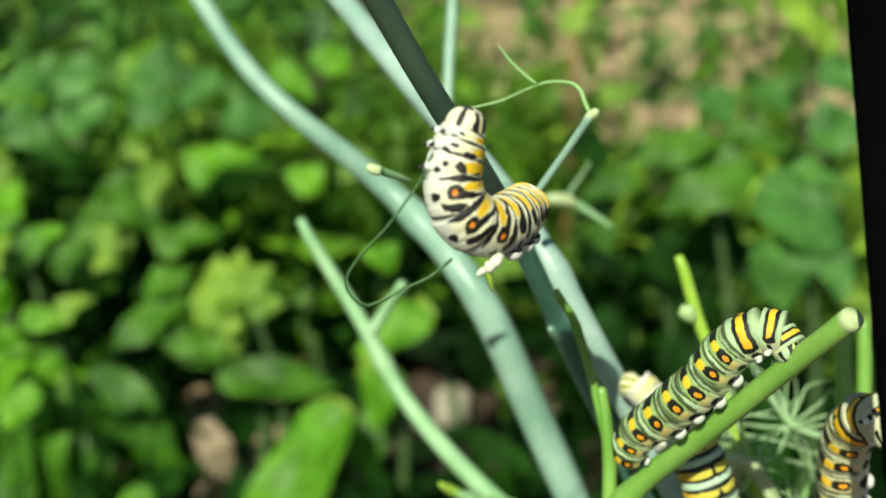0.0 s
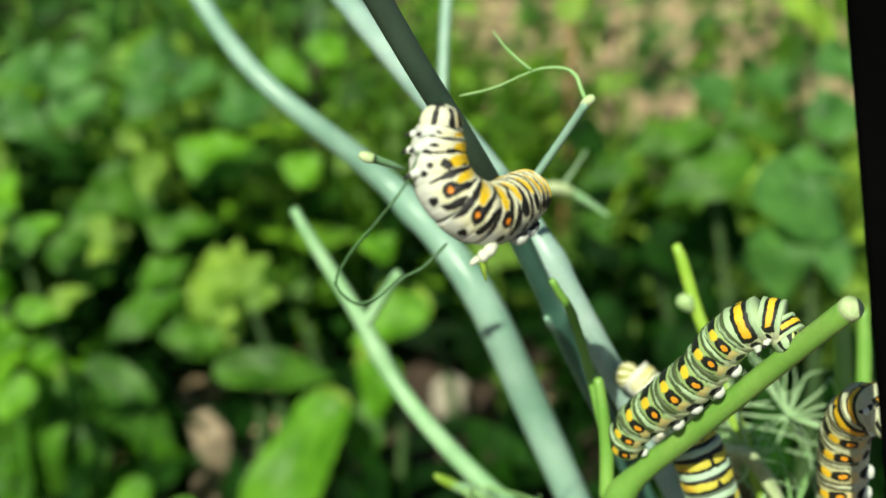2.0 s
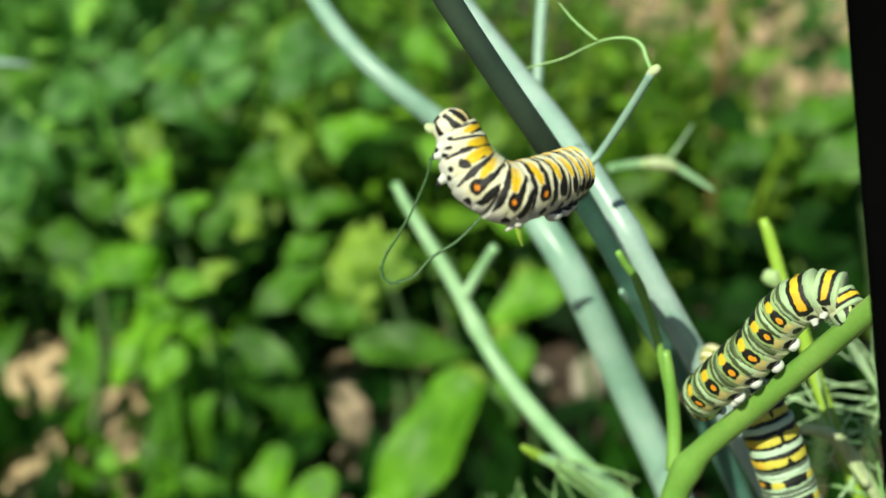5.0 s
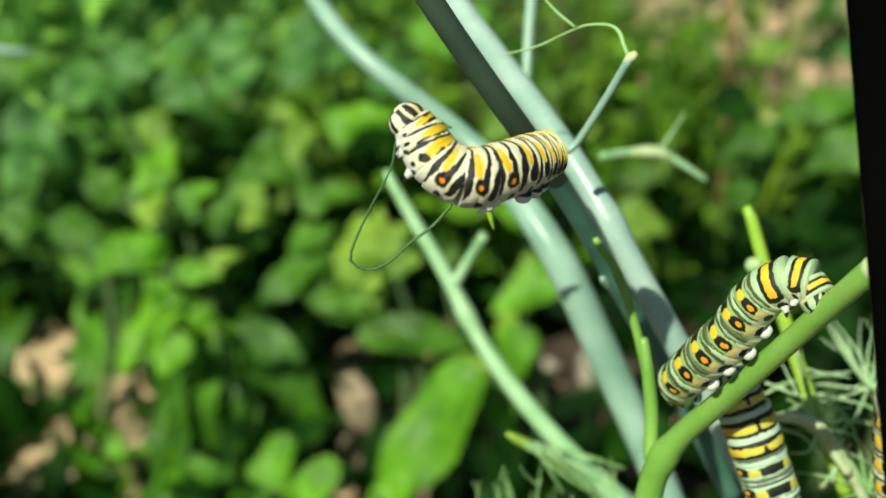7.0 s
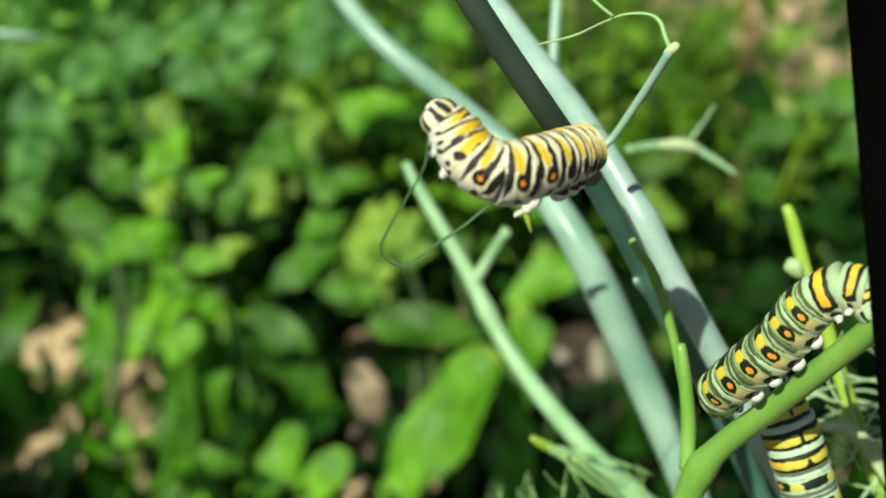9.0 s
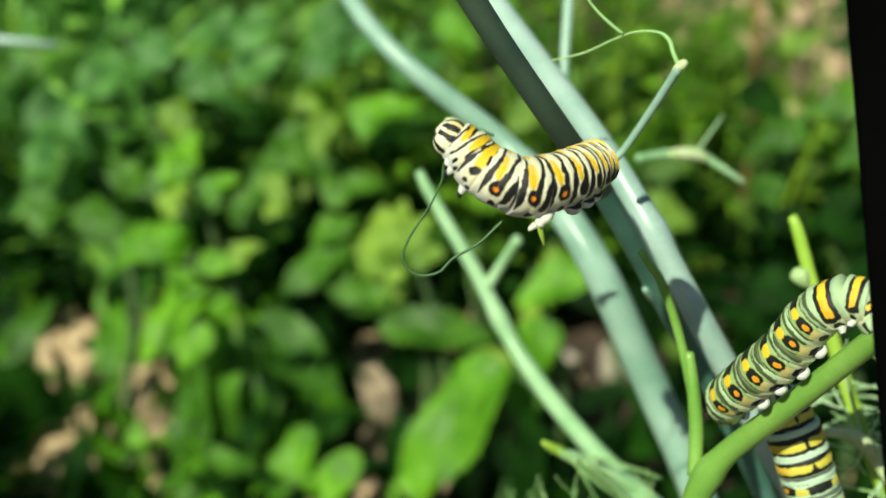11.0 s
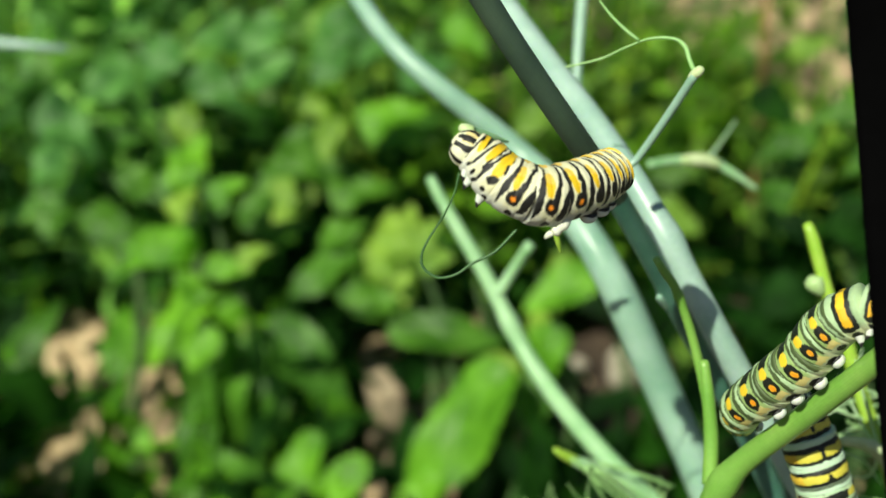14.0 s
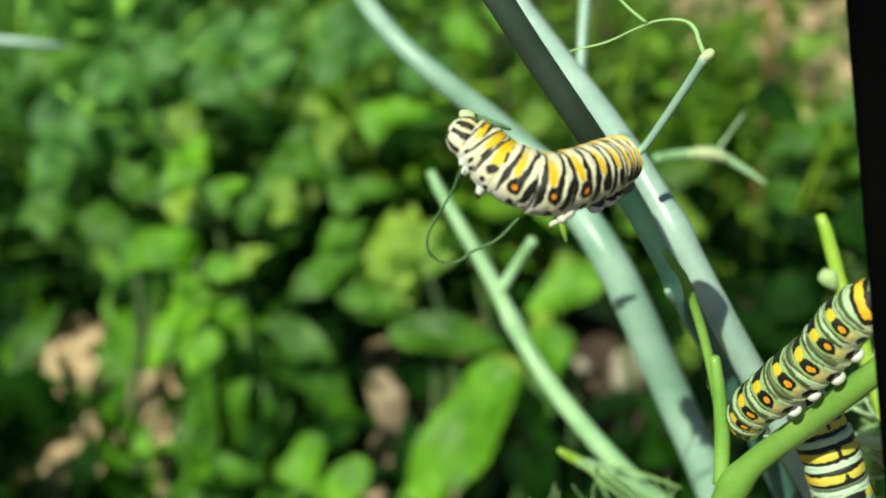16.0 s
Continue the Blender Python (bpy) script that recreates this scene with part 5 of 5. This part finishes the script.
THREAD_LINES.append((12.5, [(-0.0092, 0.1869, 0.6404), (-0.0097, 0.1860, 0.6376), (-0.0121, 0.1844, 0.6333), (-0.0151, 0.1829, 0.6290), (-0.0164, 0.1819, 0.6260), (-0.0161, 0.1813, 0.6238), (-0.0137, 0.1809, 0.6220), (-0.0102, 0.1815, 0.6223), (-0.0077, 0.1829, 0.6243), (-0.0032, 0.1845, 0.6267), (0.0004, 0.1863, 0.6298)]))
THREAD_LINES.append((14.5, [(-0.0096, 0.1867, 0.6400), (-0.0106, 0.1856, 0.6367), (-0.0126, 0.1843, 0.6329), (-0.0151, 0.1829, 0.6291), (-0.0161, 0.1822, 0.6266), (-0.0157, 0.1816, 0.6244), (-0.0132, 0.1813, 0.6228), (-0.0102, 0.1819, 0.6232), (-0.0072, 0.1831, 0.6247), (-0.0033, 0.1843, 0.6264), (0.0001, 0.1862, 0.6295)]))
THREAD_LINES.append((16, [(-0.0092, 0.1861, 0.6388), (-0.0107, 0.1849, 0.6352), (-0.0122, 0.1842, 0.6328), (-0.0142, 0.1831, 0.6295), (-0.0150, 0.1825, 0.6272), (-0.0146, 0.1819, 0.6250), (-0.0123, 0.1816, 0.6233), (-0.0094, 0.1821, 0.6236), (-0.0076, 0.1831, 0.6247), (-0.0033, 0.1844, 0.6265), (0.0000, 0.1862, 0.6294)]))
thread_root, thread_bits = thread(THREAD_LINES[9][1])


def twig_stub():
    """The nibbled twig end under the caterpillar's belly."""
    ob = base_empty("twig_stub", (0.0076, 0.1722, 0.6350), "pale nibbled twig end under the caterpillar", "twig")
    child("twig", stalk_mesh("twig", [(0.0024, 0.001, 0.0021, 0.0007), (0.0015, 0, 0.0015, 0.0011), (0.0008, -0.0002, 0.0009, 0.0009), (0.0003, -0.0003, 0.0006, 0.0012), (-0.0004, 0, 0.0003, 0.0005)], PITH, 18, 16), ob)
    child("shred", stalk_mesh("shred", [(0.0003, -0.0003, -0.0002, 0.0006), (0.0006, -0.0003, -0.0020, 0.0005), (0.0010, 0, -0.0042, 0.0002)], LIME, 12, 10), ob)
    child("frayed_end", stalk_mesh("frayed_end", [(-0.0005, -0.0002, 0, 0.0007), (-0.0014, -0.0003, -0.0007, 0.0005), (-0.0017, -0.0003, -0.0012, 0.0002)], PITH, 10, 10), ob)
    return ob


stub = twig_stub()
CLIMBER_SPINES = []
CLIMBER_SPINES.append((0, [(0.0679, 0.1901, 0.6088), (0.0675, 0.1923, 0.6101), (0.0654, 0.1938, 0.6115), (0.0616, 0.1951, 0.6098), (0.0584, 0.1963, 0.6062), (0.0564, 0.1976, 0.6020), (0.0541, 0.1984, 0.5968), (0.0510, 0.2006, 0.5919), (0.0481, 0.2026, 0.5867), (0.0451, 0.2057, 0.5814), (0.0427, 0.2069, 0.5772), (0.0422, 0.2086, 0.5723)]))
CLIMBER_SPINES.append((2.5, [(0.0679, 0.1901, 0.6088), (0.0675, 0.1923, 0.6101), (0.0654, 0.1938, 0.6115), (0.0616, 0.1951, 0.6098), (0.0584, 0.1963, 0.6062), (0.0564, 0.1976, 0.6020), (0.0541, 0.1984, 0.5968), (0.0510, 0.2006, 0.5919), (0.0481, 0.2026, 0.5867), (0.0451, 0.2057, 0.5814), (0.0429, 0.2070, 0.5773), (0.0423, 0.2086, 0.5724)]))
CLIMBER_SPINES.append((4, [(0.0679, 0.1901, 0.6088), (0.0675, 0.1923, 0.6101), (0.0654, 0.1938, 0.6115), (0.0616, 0.1951, 0.6098), (0.0584, 0.1963, 0.6062), (0.0564, 0.1976, 0.6020), (0.0541, 0.1984, 0.5968), (0.0510, 0.2006, 0.5919), (0.0482, 0.2027, 0.5868), (0.0455, 0.2058, 0.5816), (0.0449, 0.2085, 0.5782), (0.0452, 0.2115, 0.5740)]))
CLIMBER_SPINES.append((12.5, [(0.0679, 0.1901, 0.6088), (0.0675, 0.1923, 0.6101), (0.0654, 0.1938, 0.6115), (0.0616, 0.1951, 0.6098), (0.0584, 0.1963, 0.6062), (0.0564, 0.1976, 0.6020), (0.0541, 0.1984, 0.5968), (0.0510, 0.2006, 0.5919), (0.0482, 0.2027, 0.5868), (0.0455, 0.2058, 0.5816), (0.0448, 0.2084, 0.5780), (0.0451, 0.2115, 0.5739)]))
CLIMBER_SPINES.append((16, [(0.0679, 0.1901, 0.6088), (0.0675, 0.1923, 0.6101), (0.0654, 0.1938, 0.6115), (0.0616, 0.1951, 0.6098), (0.0584, 0.1963, 0.6062), (0.0564, 0.1976, 0.6020), (0.0541, 0.1984, 0.5968), (0.0510, 0.2006, 0.5919), (0.0481, 0.2026, 0.5867), (0.0454, 0.2057, 0.5814), (0.0438, 0.2080, 0.5771), (0.0435, 0.2100, 0.5731)]))
climber_back = back_side(1, (6, 6))
climber, climber_rings = caterpillar("green caterpillar with black bands and orange spots gripping a stalk", CLIMBER_SPINES[0][1], climber_back, 0.0050, "green", GREEN_STYLE, 12, prolegs=(5, 6, 7, 8), stride=0.0058, fat=(0.56, 0.94, 1.0, 1.0, 0.78))

caterpillar("pale green caterpillar with yellow and black bands climbing below a stalk", [(0.0565, 0.2225, 0.5726), (0.0585, 0.2201, 0.5673), (0.0611, 0.2174, 0.5615), (0.0639, 0.2149, 0.5539), (0.0667, 0.2125, 0.5462), (0.0696, 0.2102, 0.5367)], back_side(-1, (75, 75)), 0.0062, "mint", MINT_STYLE, 8, fat=(0.7, 1.0, 1.0, 1.0, 0.9))
caterpillar("cream caterpillar with yellow and black bands curled at a stalk", [(0.0942, 0.1976, 0.5839), (0.0941, 0.2004, 0.5853), (0.0933, 0.2043, 0.5842), (0.0923, 0.2081, 0.5807), (0.0921, 0.2111, 0.5752), (0.0924, 0.2126, 0.5691), (0.0927, 0.2122, 0.5636), (0.0931, 0.2117, 0.5581), (0.0938, 0.2111, 0.5522), (0.0944, 0.2105, 0.5462)], back_side(1, (15, -22)), 0.0056, "cream", CREAM_STYLE, 10, stride=0.0036, fat=(0.55, 0.92, 1.0, 1.0, 0.9))
lurker, lurker_rings = caterpillar("small pale caterpillar half hidden behind a stalk", [(0.0462, 0.2434, 0.5677), (0.0495, 0.2417, 0.5687), (0.0525, 0.2395, 0.5664), (0.0550, 0.2371, 0.5613), (0.0575, 0.2358, 0.5537)], back_side(-1, (30, 30)), 0.0044, "soft", SOFT_STYLE, 6, feet=False, fat=(0.8, 1.0, 1.0, 0.9, 0.8))


# ---- a strip in place of the screen's black border, carried on the camera's path ----
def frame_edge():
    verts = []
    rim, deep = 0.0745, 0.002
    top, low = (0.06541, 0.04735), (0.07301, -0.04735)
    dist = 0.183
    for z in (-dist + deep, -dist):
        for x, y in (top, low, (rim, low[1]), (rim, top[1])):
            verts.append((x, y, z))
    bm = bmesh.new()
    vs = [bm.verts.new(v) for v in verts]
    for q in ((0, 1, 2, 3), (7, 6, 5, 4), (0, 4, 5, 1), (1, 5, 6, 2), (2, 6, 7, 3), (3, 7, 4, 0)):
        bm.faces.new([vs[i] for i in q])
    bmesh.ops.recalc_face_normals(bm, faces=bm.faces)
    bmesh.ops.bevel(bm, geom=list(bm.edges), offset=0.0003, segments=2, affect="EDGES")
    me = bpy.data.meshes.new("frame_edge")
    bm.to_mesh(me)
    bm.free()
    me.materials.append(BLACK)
    return tagged(new("frame_edge", me), "straight matte black strip standing in for a screen border", "frame")


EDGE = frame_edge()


def motions():
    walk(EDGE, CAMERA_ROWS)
    for i, ring in enumerate(feeder_rings):
        at = feeder.location
        rows = []
        for t, back, line in FEEDER_SPINES:
            m = body_rows(line, back, len(feeder_rings), FEEDER_GAPS)[i]
            rows.append((t, Matrix.Translation(-at) @ m))
        walk(ring, rows)
    for i, bit in enumerate(thread_bits):
        rows = []
        for t, line in THREAD_LINES:
            p = glide(line, THREAD_BITS * 2 + 1)
            m = turn_to(p[2 * i + 2] - p[2 * i], (0.3, -0.8, 0.5)).to_4x4()
            rows.append((t, Matrix.Translation(Vector(p[2 * i + 1]) - thread_root.location) @ m))
        walk(bit, rows)
    walk(stub, [(0, pose(0.0076, 0.1725, 0.6357)), (4, pose(0.0075, 0.1725, 0.6356)), (6.5, pose(0.0077, 0.1809, 0.6323)), (9, pose(0.0078, 0.1809, 0.6322)), (11.5, pose(0.0072, 0.1881, 0.6288)), (16, pose(0.0073, 0.1881, 0.6288))])
    for i, ring in enumerate(climber_rings):
        walk(ring, [(t, Matrix.Translation(-climber.location) @ body_rows(line, climber_back, len(climber_rings))[i]) for t, line in CLIMBER_SPINES])
    at = lurker.location.copy()
    walk(lurker, [(0, pose(*at)), (4, pose(*at)), (6.4, pose(*(at + Vector((0.0049, -0.0018, -0.0039))))), (9, pose(*(at + Vector((0.0043, -0.0016, -0.0034))))), (16, pose(*(at + Vector((0.0054, -0.0021, -0.0044)))))])


motions()
